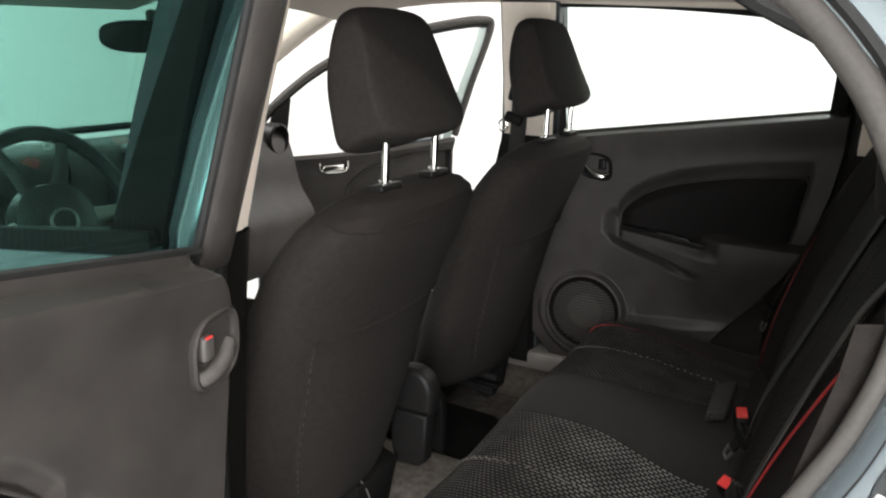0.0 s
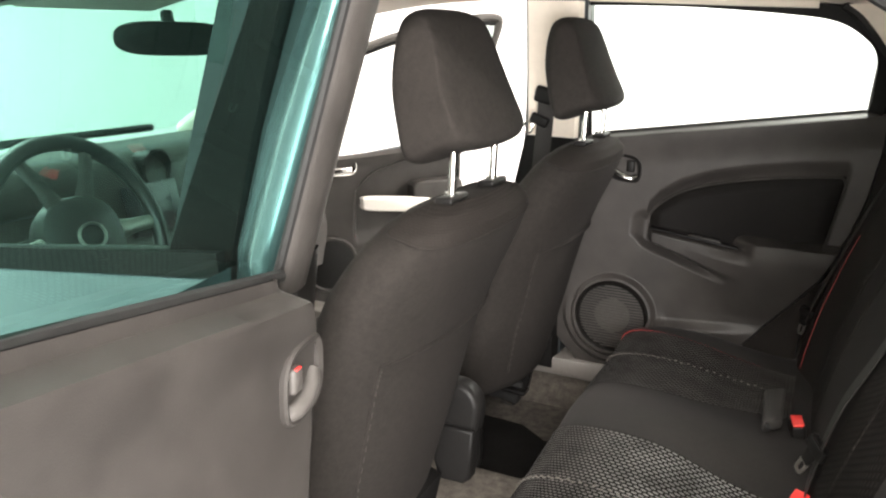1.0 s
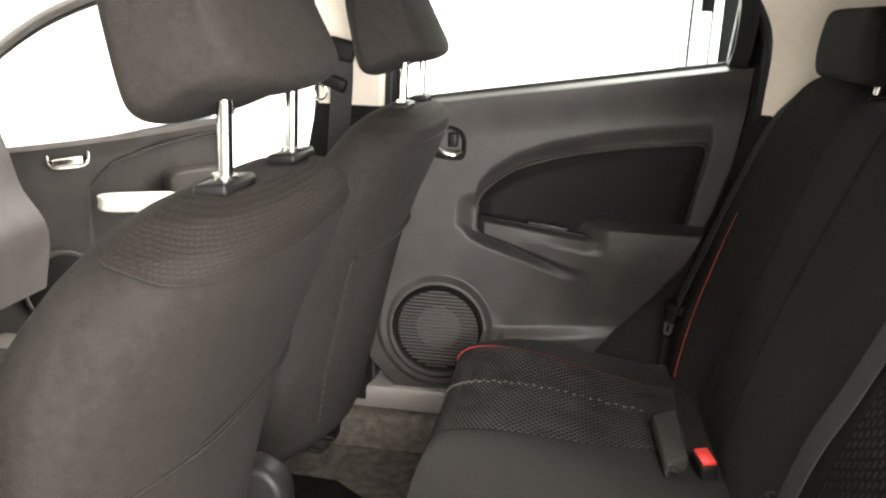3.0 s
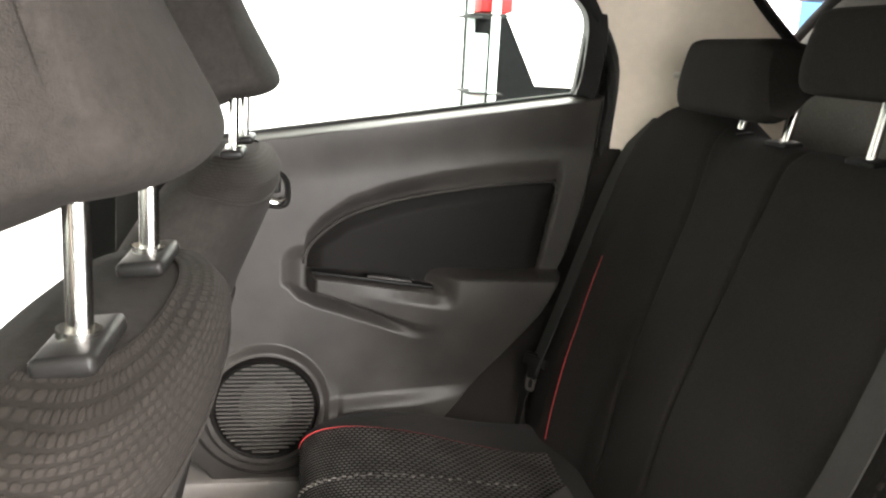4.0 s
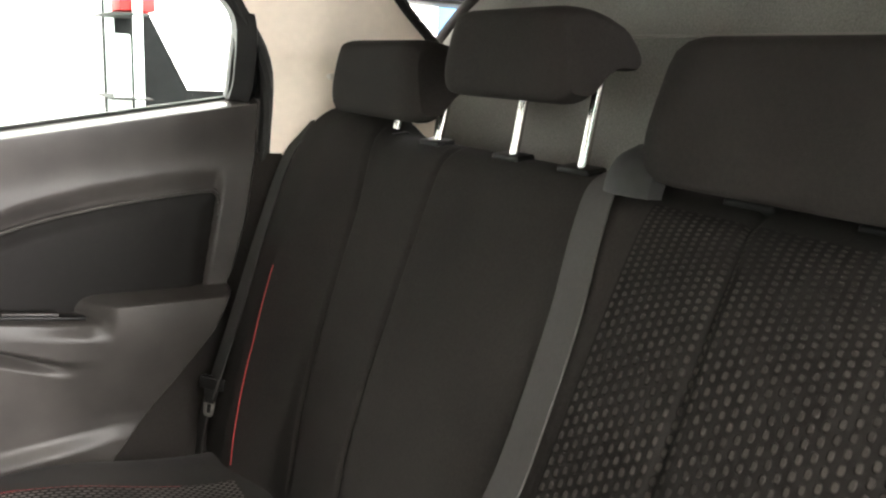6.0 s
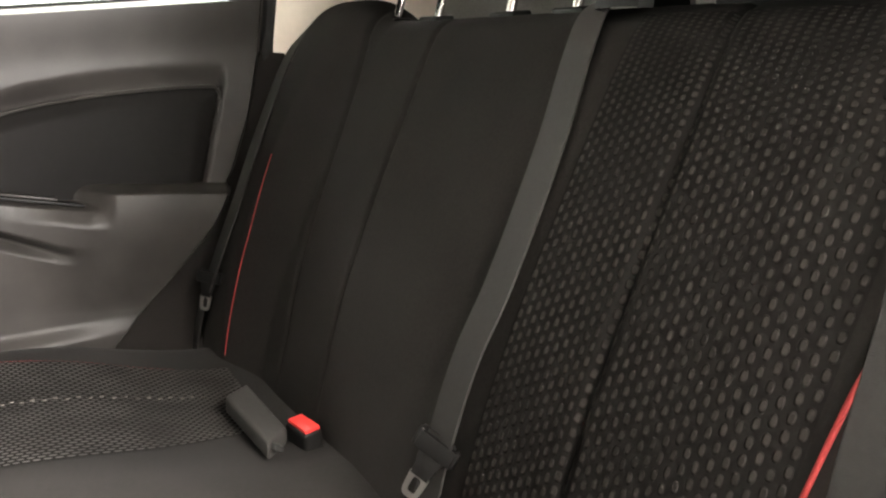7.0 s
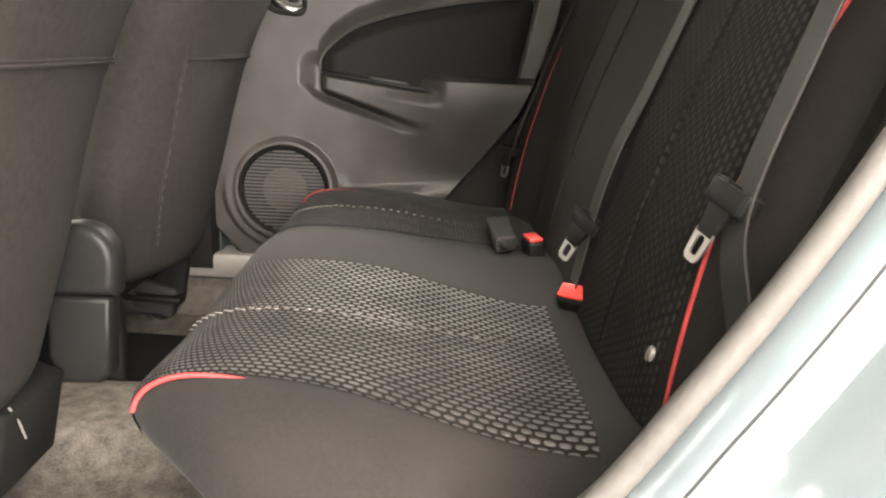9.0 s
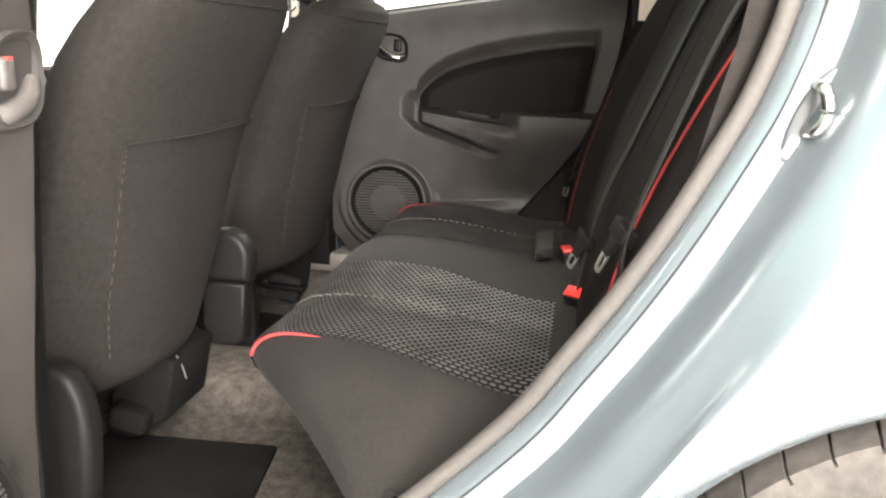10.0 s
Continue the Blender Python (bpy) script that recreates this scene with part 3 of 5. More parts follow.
    for z, x0, x1, y in ((0.90, -0.813, -0.750, -0.757), (1.05, -0.810, -0.746, -0.753), (1.2, -0.790, -0.716, -0.714), (1.32, -0.766, -0.698, -0.675), (1.41, -0.752, -0.690, -0.640)):
        rows.append([Vector((x0 + (x1 - x0) * u, y - 0.016 * math.sin(math.pi * u ** 1.6) + 0.012 * (1 - u) + d, z)) for u, d in ((0, 0.02), (0, 0.0), (0.15, 0.0), (0.3, 0.0), (0.45, 0.0), (0.6, 0.0), (0.75, 0.0), (0.88, 0.0), (1, 0.004), (1, 0.03))])
    part("pillar_flange", grid_bm(rows), PAINT, car, "silver blue painted flange of the middle pillar")
    # door opening on the near side: seal, flange and rear wing down to the wheel arch
    seal = spline([(-0.44, -0.695, 0.375), (-0.33, -0.70, 0.42), (-0.179, -0.70, 0.568), (-0.112, -0.70, 0.660), (-0.062, -0.70, 0.736), (-0.018, -0.70, 0.812), (0.028, -0.70, 0.905), (0.052, -0.698, 0.962), (0.075, -0.69, 1.045), (0.08, -0.675, 1.13), (0.052, -0.65, 1.22), (-0.005, -0.625, 1.31), (-0.09, -0.60, 1.385), (-0.2, -0.585, 1.41)], 70)
    part("opening_seal", tube_bm(seal, [0.0105 + 0.006 * smooth(1.0, 1.25, p.z) for p in seal], 12), SEAL, car, "soft beige-grey door opening seal")
    rows = []
    wheel = Vector((0.30, 0, 0.31))
    n = len(seal)
    for i, p in enumerate(seal):
        t = (seal[min(i + 1, n - 1)] - seal[max(i - 1, 0)])
        out = Vector((t.z, 0, -t.x)).normalized()
        k = i / (n - 1)
        drop = Vector((0, 1, 0)) * (p.y + 0.68)
        inward = 1 - 0.9 * smooth(1.05, 1.2, p.z)
        row = [p + out * a + Vector((0, b * inward if b < 0 else b, 0)) for a, b in ((0.004, 0.03), (0.010, -0.008), (0.018, -0.026), (0.028, -0.033), (0.040, -0.036), (0.050, -0.040), (0.057, -0.056), (0.066, -0.084), (0.079, -0.110), (0.098, -0.124))]
        ang = radians(205 - 195 * k)
        arch = Vector((wheel.x + 0.407 * math.cos(ang), -0.840, wheel.z + 0.407 * math.sin(ang)))
        arch = arch.lerp(p + Vector((0.62, -0.03, -0.14)), smooth(0.98, 1.16, p.z))
        last = row[-1]
        for m in range(1, 9):
            q = m / 8
            v = last.lerp(arch, q)
            v.y -= 0.02 * math.sin(math.pi * q) + 0.007 * math.sin(3 * math.pi * q) * smooth(0.95, 0.6, p.z)
            row.append(v)
        row.append(arch + Vector((0.012, 0.012, -0.012)))
        row.append(arch + Vector((0.02, 0.05, -0.02)))
        rows.append(row)
    part("rear_wing", grid_bm(rows), PAINT, car, "glossy silver blue rear wing and door flange")
    rows = [[Vector((0.30 + 0.412 * math.cos(a), y, 0.31 + 0.412 * math.sin(a))) for a in (radians(-10 + 200 * k / 24) for k in range(25))] for y in (-0.80, -0.5)]
    part("arch_liner", grid_bm(rows), RUBBER, car, "black wheel arch liner")
    # lock striker, with a dark oval plate imitating its shaded recess
    oval = [Vector((0.098 + 0.020 * math.cos(k) + 0.016 * math.sin(k), -0.734, 0.930 + 0.050 * math.sin(k))) for k in (2 * math.pi * j / 28 for j in range(28))]
    st = part("striker_shade_plate", slab_bm(oval, (0, -0.006, 0), 0.003, 2), SHADED_PAINT, car, "dark oval plate imitating the shaded lock recess")
    part("striker_loop", tube_bm(spline([(0.098, -0.732, 0.962), (0.098, -0.762, 0.960), (0.102, -0.766, 0.940), (0.096, -0.762, 0.922), (0.092, -0.732, 0.920)], 18), 0.0065, 10), CHROME, st, "bright steel lock striker")
    part("striker_base", box_bm((0.026, 0.008, 0.024), pose(0.087, -0.738, 0.902, 0, 20, 0), 0.004, 2), STEEL, st)
    # black tube stands in for the dark, shaded groove beside the seal
    part("groove_line", tube_bm([p + Vector(((seal[min(i + 1, n - 1)] - seal[max(i - 1, 0)]).z, -0.0, -(seal[min(i + 1, n - 1)] - seal[max(i - 1, 0)]).x)).normalized() * 0.026 + Vector((0, -0.0295 * (1 - 0.9 * smooth(1.05, 1.2, p.z)), 0)) for i, p in enumerate(seal)], [0.0022 + 0.006 * smooth(1.0, 1.25, p.z) for p in seal], 6), RUBBER, car, "thin dark line standing in for the groove along the flange")
    return car


shell()


def road_wheel():
    R = 0.338
    w = thing("wheel", "dusty black tyre on an alloy wheel in the rear arch", "wheel", at=(0.30, -0.712, R))
    prof = [(0.20, -0.085), (0.25, -0.097), (0.295, -0.100), (0.318, -0.094), (0.327, -0.080), (0.330, 0.0), (0.327, 0.080), (0.318, 0.094), (0.285, 0.100), (0.25, 0.097), (0.20, 0.085)]
    n = 96
    rows = [[Vector((r * math.cos(a), y, r * math.sin(a))) for r, y in prof] for a in (2 * math.pi * k / n for k in range(n + 1))]
    tyre = part("tyre", grid_bm(rows), TYRE, w, "dusty black rubber tyre with block tread")

    def tread_block(a0, a1, y0, y1, skew, drop=0.0):
        """A raised block of tread, bent round the tyre."""
        bm = bmesh.new()
        inner, outer = [], []
        for y, lower, sk in ((y0, drop, skew), (y1, 0.0, 0.0)):
            for q in range(4):
                a = a0 + (a1 - a0) * q / 3 + sk
                inner.append(bm.verts.new(((R - 0.014 - lower) * math.cos(a), y, (R - 0.014 - lower) * math.sin(a))))
                outer.append(bm.verts.new(((R - lower) * math.cos(a), y, (R - lower) * math.sin(a))))
        for q in range(3):
            bm.faces.new((outer[q], outer[q + 1], outer[q + 5], outer[q + 4]))
            bm.faces.new((inner[q], inner[q + 1], outer[q + 1], outer[q]))
            bm.faces.new((inner[q + 4], inner[q + 5], outer[q + 5], outer[q + 4]))
        bm.faces.new((inner[0], outer[0], outer[4], inner[4]))
        bm.faces.new((inner[3], outer[3], outer[7], inner[7]))
        return bm
    blocks = []
    for k in range(46):
        a, step = 2 * math.pi * k / 46, 2 * math.pi / 46
        blocks.append(tread_block(a + 0.006, a + step - 0.006, -0.094, -0.052, 0.03, 0.010))
        blocks.append(tread_block(a + 0.05, a + step + 0.036, -0.045, -0.006, 0.05))
        blocks.append(tread_block(a + 0.03, a + step + 0.016, 0.003, 0.045, -0.05))
        blocks.append(tread_block(a + 0.006, a + step - 0.006, 0.052, 0.092, -0.03))
    tagged(part("tread", joined(blocks), TYRE, tyre, smooth=False), kind="stuff")
    rows = [[Vector((r * math.cos(a), y, r * math.sin(a))) for r, y in ((0.205, -0.08), (0.195, -0.07), (0.18, -0.05), (0.06, -0.06), (0.02, -0.06))] for a in (2 * math.pi * k / 48 for k in range(49))]
    part("rim", grid_bm(rows), STEEL, w, "grey alloy rim")


road_wheel()


# ---------------------------------------------------------------- seats
def post_pair(parent, xy, z0, z1, spread, lean):
    for s in (-1, 1):
        y = xy[1] + s * spread / 2
        part("post", tube_bm([(xy[0], y, z0), (xy[0] + lean * (z1 - z0), y, z1)], 0.0065, 12), CHROME, parent, "chrome headrest post")


# height, rear face, front face, half width, share by which the rear face is narrower
SEAT_BACK = [(0.445, -0.795, -0.905, 0.19, 0.36), (0.455, -0.770, -0.930, 0.220, 0.36), (0.48, -0.750, -0.943, 0.240, 0.34), (0.55, -0.734, -0.925, 0.254, 0.31), (0.64, -0.713, -0.90, 0.260, 0.25), (0.74, -0.692, -0.873, 0.262, 0.21), (0.82, -0.674, -0.846, 0.263, 0.14), (0.90, -0.646, -0.815, 0.263, 0.08), (0.95, -0.624, -0.794, 0.260, 0.05), (0.992, -0.606, -0.768, 0.250, 0.03), (1.025, -0.595, -0.745, 0.234, 0.0), (1.049, -0.592, -0.726, 0.205, 0.0), (1.068, -0.602, -0.703, 0.165, 0.0), (1.078, -0.622, -0.682, 0.105, 0.0)]


def seat_ring(y0, z, n=72, grow=0.0):
    """Outline of a front backrest at height z: flat rounded front, fuller rounded rear."""
    rear, front, hy, cut = (lerp_table([(r[0], r[k]) for r in SEAT_BACK], z) for k in (1, 2, 3, 4))
    mid = front + 0.45 * (rear - front)
    out = []
    for k in range(n):
        a = 2 * math.pi * k / n
        c, s = math.cos(a), math.sin(a)
        power = 2.5 if c > 0 else 3.4
        x = (rear - mid if c > 0 else mid - front) * math.copysign(abs(c) ** (2 / power), c)
        y = hy * math.copysign(abs(s) ** (2 / power), s)
        if c > 0:
            y *= 1 - cut * smooth(0.0, 1.0, x / (rear - mid))
        q = 1 + grow / hy
        out.append(Vector((mid + x + math.copysign(grow, c), y0 + y * q, z)))
    return out


def front_seat(y0, label):
    seat = thing("front_seat", label, "car seat", "front seats")
    # backrest, leaning
    levels = [0.445 + 0.595 * i / 40 for i in range(40)] + [1.04 + 0.038 * i / 12 for i in range(13)]
    rows = [seat_ring(y0, z) for z in levels]
    back = part("backrest", grid_bm(rows, closed=True, cap=True), CLOTH_BACK, seat, "dark grey cloth backrest")
    # ribbed yoke over the shoulder, with a raised edge seam
    rows, uvs = [], []
    for i in range(18):
        k = i / 17
        row, uvr = [], []
        for j in range(49):
            a = j / 48 * 2 - 1
            z = 1.028 + 0.022 * abs(a) ** 3 + k * (1.0785 - 1.028 - 0.022 * abs(a) ** 3)
            ring = seat_ring(y0, z, 96, 0.0022)
            f = (a * 27) % 96
            p, q = ring[int(f) % 96], ring[(int(f) + 1) % 96]
            row.append(p.lerp(q, f - int(f)) + Vector((0, 0, 0.0016)))
            uvr.append((j * 0.0098, k * 0.075))
        rows.append(row)
        uvs.append(uvr)
    part("yoke", grid_bm(rows, uvs=uvs), KNIT, back, "ribbed cloth yoke on the shoulder")
    part("yoke_seam", tube_bm(rows[0], 0.0016, 6), CLOTH_BACK, back, "raised seam under the yoke")

    # map pocket seams
    def on_rear(q, z):
        ring = [p for p in seat_ring(y0, z, 144, 0.001) if p.x > lerp_table([(r[0], r[1]) for r in SEAT_BACK], z) - 0.07]
        return min(ring, key=lambda p: abs(p.y - y0 - q))
    side = spline([on_rear(q, z) for q, z in ((-0.155, 0.52), (-0.175, 0.60), (-0.19, 0.70), (-0.203, 0.80), (-0.205, 0.845))], 40)
    part("side_seam", tube_bm(side, 0.0030, 8), CLOTH_BACK, back, "raised side seam")
    part("seam_stitching", joined([tube_bm([side[k] + Vector((0.0024, 0.0015, 0)), side[k + 1] + Vector((0.0024, 0.0015, 0))], 0.0008, 5) for k in range(0, 38, 2)]), STITCH, back)
    seam = spline([on_rear(q, z) for q, z in ((-0.205, 0.848), (-0.10, 0.850), (0.0, 0.851), (0.10, 0.851), (0.19, 0.849))], 40)
    part("pocket_seam", tube_bm(seam, 0.0022, 6), CLOTH, back)
    part("pocket_edge", tube_bm([p + Vector((0.0012, 0, -0.004)) for p in seam], 0.0022, 6), CLOTH_BACK, back)
    for q in (-0.073, 0.073):
        part("post_guide", box_bm((0.030, 0.064, 0.011), pose(-0.646, y0 + q * 1.12, 1.0825, 0, -6, 0), 0.004, 3), PLASTIC, seat, "black headrest guide")
    for q in (-0.0825, 0.0825):
        part("post_collar", tube_bm([(-0.6465, y0 + q, 1.084), (-0.646, y0 + q, 1.0915)], 0.0105, 16), CHROME, seat, "small chrome collar")
    # wedge-shaped headrest: deep at its foot, thin at the top, leaning forwards
    prof = [(-0.640, 1.148), (-0.605, 1.155), (-0.586, 1.166), (-0.584, 1.182), (-0.600, 1.213), (-0.630, 1.268), (-0.655, 1.318), (-0.672, 1.346), (-0.692, 1.357), (-0.722, 1.356), (-0.744, 1.340), (-0.753, 1.30), (-0.752, 1.25), (-0.742, 1.20), (-0.730, 1.152), (-0.718, 1.132), (-0.695, 1.127), (-0.67, 1.135)]
    prof = [(v.x, v.z) for v in spline([(a, 0, b) for a, b in prof + prof[:1]], 72)][:-1]
    rows = []
    for i in range(41):
        th = math.pi * (i / 40 - 0.5)
        c, k = max(math.cos(th), 0.0) ** 0.62, math.copysign(abs(math.sin(th)) ** 0.72, th)
        q, e = 0.42 + 0.58 * c, abs(k)
        row = []
        for a, b in prof:
            wide = 0.137 - 0.024 * smooth(1.20, 1.36, b)
            curve = 0.020 * e ** 2 * smooth(-0.66, -0.74, a) - 0.010 * e ** 2 * smooth(-0.66, -0.60, a)
            row.append(Vector((-0.669 + (a + 0.662) * q + curve * c, y0 + k * wide, 1.25 + (b - 1.25) * (0.48 + 0.52 * q))))
        rows.append(row)
    head = part("headrest", grid_bm(rows, closed=True, cap=True), CLOTH_BACK, seat, "dark grey cloth headrest")
    post_pair(head, (-0.646, y0), 1.07, 1.16, 0.165, 0.02)
    # cushion and base
    rows = []
    for i in range(24):
        x = -0.86 - i / 23 * 0.50
        k = i / 23
        e = min(1, 6 * k, 6 * (1 - k)) ** 0.4 if 0 < k < 1 else 0.3
        rows.append([Vector((x, p.y, p.x)) for p in ring_pts(0.46 + 0.05 * k, y0, 0, 0.085 * e, 0.255 * (0.9 + 0.1 * e), 3.4, 40)])
    part("cushion", grid_bm(rows, closed=True, cap=True), CLOTH, seat)
    for s in (-1, 1):
        part("slide_rail", box_bm((0.48, 0.036, 0.03), pose(-1.11, y0 + s * 0.19, 0.292), 0.005), RUBBER, seat)
        part("rail_foot", box_bm((0.10, 0.045, 0.075), pose(-0.90, y0 + s * 0.194, 0.312, 0, 14, 0), 0.012, 3), RUBBER, seat)
    if y0 < 0:
        # tall recliner housing towards the tunnel, a domed cap over a narrower foot
        cap = [(v.x, y0 + 0.222, v.z) for v in spline([(-0.715, 0, 0.530), (-0.712, 0, 0.585), (-0.728, 0, 0.616), (-0.758, 0, 0.630), (-0.795, 0, 0.622), (-0.815, 0, 0.585), (-0.815, 0, 0.528)], 26)]
        house = part("recliner_cover", slab_bm(cap, (0, 0.052, 0), 0.014, 4), PLASTIC, seat, "black domed recliner cover")
        foot = [(-0.722, 0.528), (-0.728, 0.415), (-0.742, 0.402), (-0.80, 0.40), (-0.812, 0.44), (-0.810, 0.528)]
        part("foot_cover", slab_bm([(x, y0 + 0.226, z) for x, z in foot], (0, 0.042, 0), 0.008, 3), PLASTIC, house)
        part("cover_screw", disc_bm((-0.80, y0 + 0.269, 0.462), 0.006, 1, 0.003, 16), CHROME, house, "bright screw head")
        side = [(v.x, y0 - 0.235, v.z) for v in spline([(-0.745, 0, 0.30), (-0.735, 0, 0.40), (-0.735, 0, 0.48), (-0.755, 0, 0.535), (-0.80, 0, 0.552), (-0.85, 0, 0.54), (-0.92, 0, 0.49), (-1.05, 0, 0.45), (-1.10, 0, 0.36)], 28)]
        part("side_cover", slab_bm(side, (0, -0.045, 0), 0.014, 4), PLASTIC, seat, "dark plastic side cover of the cushion")
        # slide lever and frame under the cushion's rear edge; mat black imitates their shade
        part("frame_leg", slab_bm([(-0.83, y0 + 0.05, 0.45), (-0.78, y0 + 0.05, 0.43), (-0.80, y0 + 0.05, 0.32), (-0.87, y0 + 0.05, 0.275), (-0.92, y0 + 0.05, 0.275), (-0.90, y0 + 0.05, 0.38)], (0, 0.16, 0), 0.010, 3), MAT, seat)
        part("latch_block", box_bm((0.070, 0.11, 0.045), pose(-0.862, y0 + 0.066, 0.325, 0, 14, 6), 0.014, 4), MAT, seat)
        part("cable", tube_bm([(-0.785, y0 + 0.068, 0.437), (-0.783, y0 + 0.086, 0.408), (-0.785, y0 + 0.101, 0.381)], 0.0016, 6), GREY_PLASTIC, seat, "thin pale cable under the seat")
    else:
        bracket = [(-0.812, 0.446), (-0.822, 0.40), (-0.836, 0.305), (-0.85, 0.292), (-0.955, 0.292), (-0.962, 0.31), (-0.90, 0.36)]
        br = part("side_bracket", slab_bm([(x, y0 + 0.185, z) for x, z in bracket], (0, 0.022, 0), 0.005, 3), PLASTIC, seat, "black folded bracket under the backrest")
        part("bracket_ledge", box_bm((0.125, 0.05, 0.014), pose(-0.895, y0 + 0.175, 0.318, 0, 3, 0), 0.005, 3), PLASTIC, br)
        part("bracket_bolt", disc_bm((-0.818, y0 + 0.184, 0.432), 0.007, -1, 0.004, 16), CHROME, br, "bright bolt head")
        part("wire_loop", tube_bm(spline([(-0.925, y0 + 0.19, 0.295), (-0.905, y0 + 0.18, 0.268), (-0.88, y0 + 0.175, 0.262), (-0.862, y0 + 0.18, 0.275), (-0.855, y0 + 0.19, 0.30)], 20), 0.0022, 6), RUBBER, seat, "thin black cable loop")
        side = [(v.x, y0 - 0.235, v.z) for v in spline([(-0.80, 0, 0.30), (-0.80, 0, 0.40), (-0.82, 0, 0.47), (-0.90, 0, 0.46), (-1.05, 0, 0.44), (-1.10, 0, 0.36)], 24)]
        part("side_cover", slab_bm(side, (0, -0.03, 0), 0.010, 3), PLASTIC, seat)
    part("under_tray", box_bm((0.30, 0.36, 0.05), pose(-1.03, y0, 0.385, 0, -8, 0), 0.01), PLASTIC, seat)
    return seat


front_seat(-0.362, "dark grey cloth driver's seat with raised headrest")
front_seat(0.362, "dark grey cloth passenger seat with raised headrest")

CUSHION = [(-0.36, 0.30), (-0.40, 0.33), (-0.44, 0.385), (-0.49, 0.455), (-0.53, 0.500), (-0.555, 0.532), (-0.557, 0.553), (-0.542, 0.571), (-0.51, 0.582), (-0.45, 0.587), (-0.36, 0.582), (-0.26, 0.566), (-0.16, 0.556), (-0.04, 0.56)]
CUSHION = [(v.x, v.z) for v in spline([(a, 0, b) for a, b in CUSHION], 64)]


def cushion_point(u, y, lift=0.0):
    """A place on the bench: u runs from under its front edge over the top to the back."""
    f = u * 63
    i = min(int(f), 62)
    t = f - i
    a, b = CUSHION[i], CUSHION[i + 1]
    x, z = a[0] + (b[0] - a[0]) * t, a[1] + (b[1] - a[1]) * t
    n = Vector((-(b[1] - a[1]), 0, b[0] - a[0])).normalized()
    e = max(0.0, (abs(y) - 0.50) / 0.12)
    hump = 0.008 * math.exp(-((y) / 0.10) ** 2) - 0.006 * math.exp(-((abs(y) - 0.32) / 0.12) ** 2)
    roll = 0.055 * e ** 2.4
    inset = Vector((0.125 * e ** 1.3 * smooth(0.95, 0.45, u), 0, 0))
    return Vector((x, y, z)) + n * (lift + hump * smooth(0.3, 0.6, u)) - Vector((0, 0, roll * smooth(0.2, 0.45, u))) + inset


BACK = [(-0.098, 0.54), (-0.086, 0.62), (-0.064, 0.72), (-0.032, 0.82), (0.006, 0.92), (0.042, 1.01), (0.066, 1.065), (0.087, 1.10), (0.115, 1.116), (0.15, 1.118), (0.185, 1.105), (0.20, 1.07), (0.19, 1.0)]
BACK = [(v.x, v.z) for v in spline([(a, 0, b) for a, b in BACK], 60)]


CREASES = ((-0.345, -0.328), (0.300, 0.400), (0.148, 0.190))


def back_point(u, y, lift=0.0):
    for low, high in CREASES:
        mid = low + (high - low) * min(max((u - 0.10) / 0.50, 0.0), 1.2)
        lift -= 0.0055 * math.exp(-((y - mid) / 0.0055) ** 2) * smooth(0.0, 0.15, u) * smooth(0.72, 0.62, u)
    f = u * 59
    i = min(int(f), 58)
    t = f - i
    a, b = BACK[i], BACK[i + 1]
    x, z = a[0] + (b[0] - a[0]) * t, a[1] + (b[1] - a[1]) * t
    n = Vector((-(b[1] - a[1]), 0, b[0] - a[0])).normalized()
    e = max(0.0, (abs(y) - 0.50) / 0.11) if y < 0 else max(0.0, (y - 0.555) / 0.095)
    side = 0.05 * e ** 2.2
    body = -0.006 * smooth(0.46, 0.55, -y) + 0.040 * smooth(0.35, 0.50, y) * smooth(1.0, 0.75, u)
    drop = 0.06 * e ** 2 * smooth(0.35, 0.62, u)
    return Vector((x, y, z)) + n * (lift + body - side * 0.7) - Vector((0, 0, drop))


def rear_headrest(seat, y0, lift, x0=0.118, width=0.235, tall=1.0):
    """Comma-shaped rest: a pad that hangs before the seat's top edge and a cap that runs back over it."""
    prof = [(-0.060, 0.012), (-0.074, 0.018), (-0.079, 0.05), (-0.074, 0.098), (-0.060, 0.113), (-0.015, 0.114), (0.03, 0.100), (0.052, 0.078), (0.056, 0.060), (0.044, 0.050), (0.018, 0.050), (-0.004, 0.042), (-0.022, 0.026), (-0.038, 0.012)]
    prof = [(v.x, v.z) for v in spline([(a, 0, b) for a, b in prof + prof[:1]], 48)][:-1]
    cx, cz = -0.02, 0.06
    rows = []
    for i in range(25):
        k = i / 24 * 2 - 1
        e = abs(k)
        q = 1 - 0.22 * max(0, (e - 0.72) / 0.28) ** 2.4
        y = k * width / 2
        rows.append([Vector((x0 + cx + (a - cx) * q, y0 + y * (1.05 - 0.13 * smooth(0.02, 0.115, b)), 1.172 + lift + cz + (0.05 - cz if tall > 1.2 else 0) + (b - cz) * q * tall)) for a, b in prof])
    head = part("headrest", grid_bm(rows, closed=True, cap=True), CLOTH, seat, "black cloth comma-shaped headrest")
    for s in (-1, 1):
        y = y0 + s * 0.0675
        part("post", tube_bm([(x0 + 0.008, y, 1.10), (x0 + 0.030, y, 1.236 + lift)], 0.0065, 12), CHROME, head, "chrome headrest post")
        part("post_guide", box_bm((0.030, 0.058, 0.012), pose(x0 + 0.010, y, 1.118, 0, -8, 0), 0.004, 3), PLASTIC, seat, "black headrest guide")
    return head


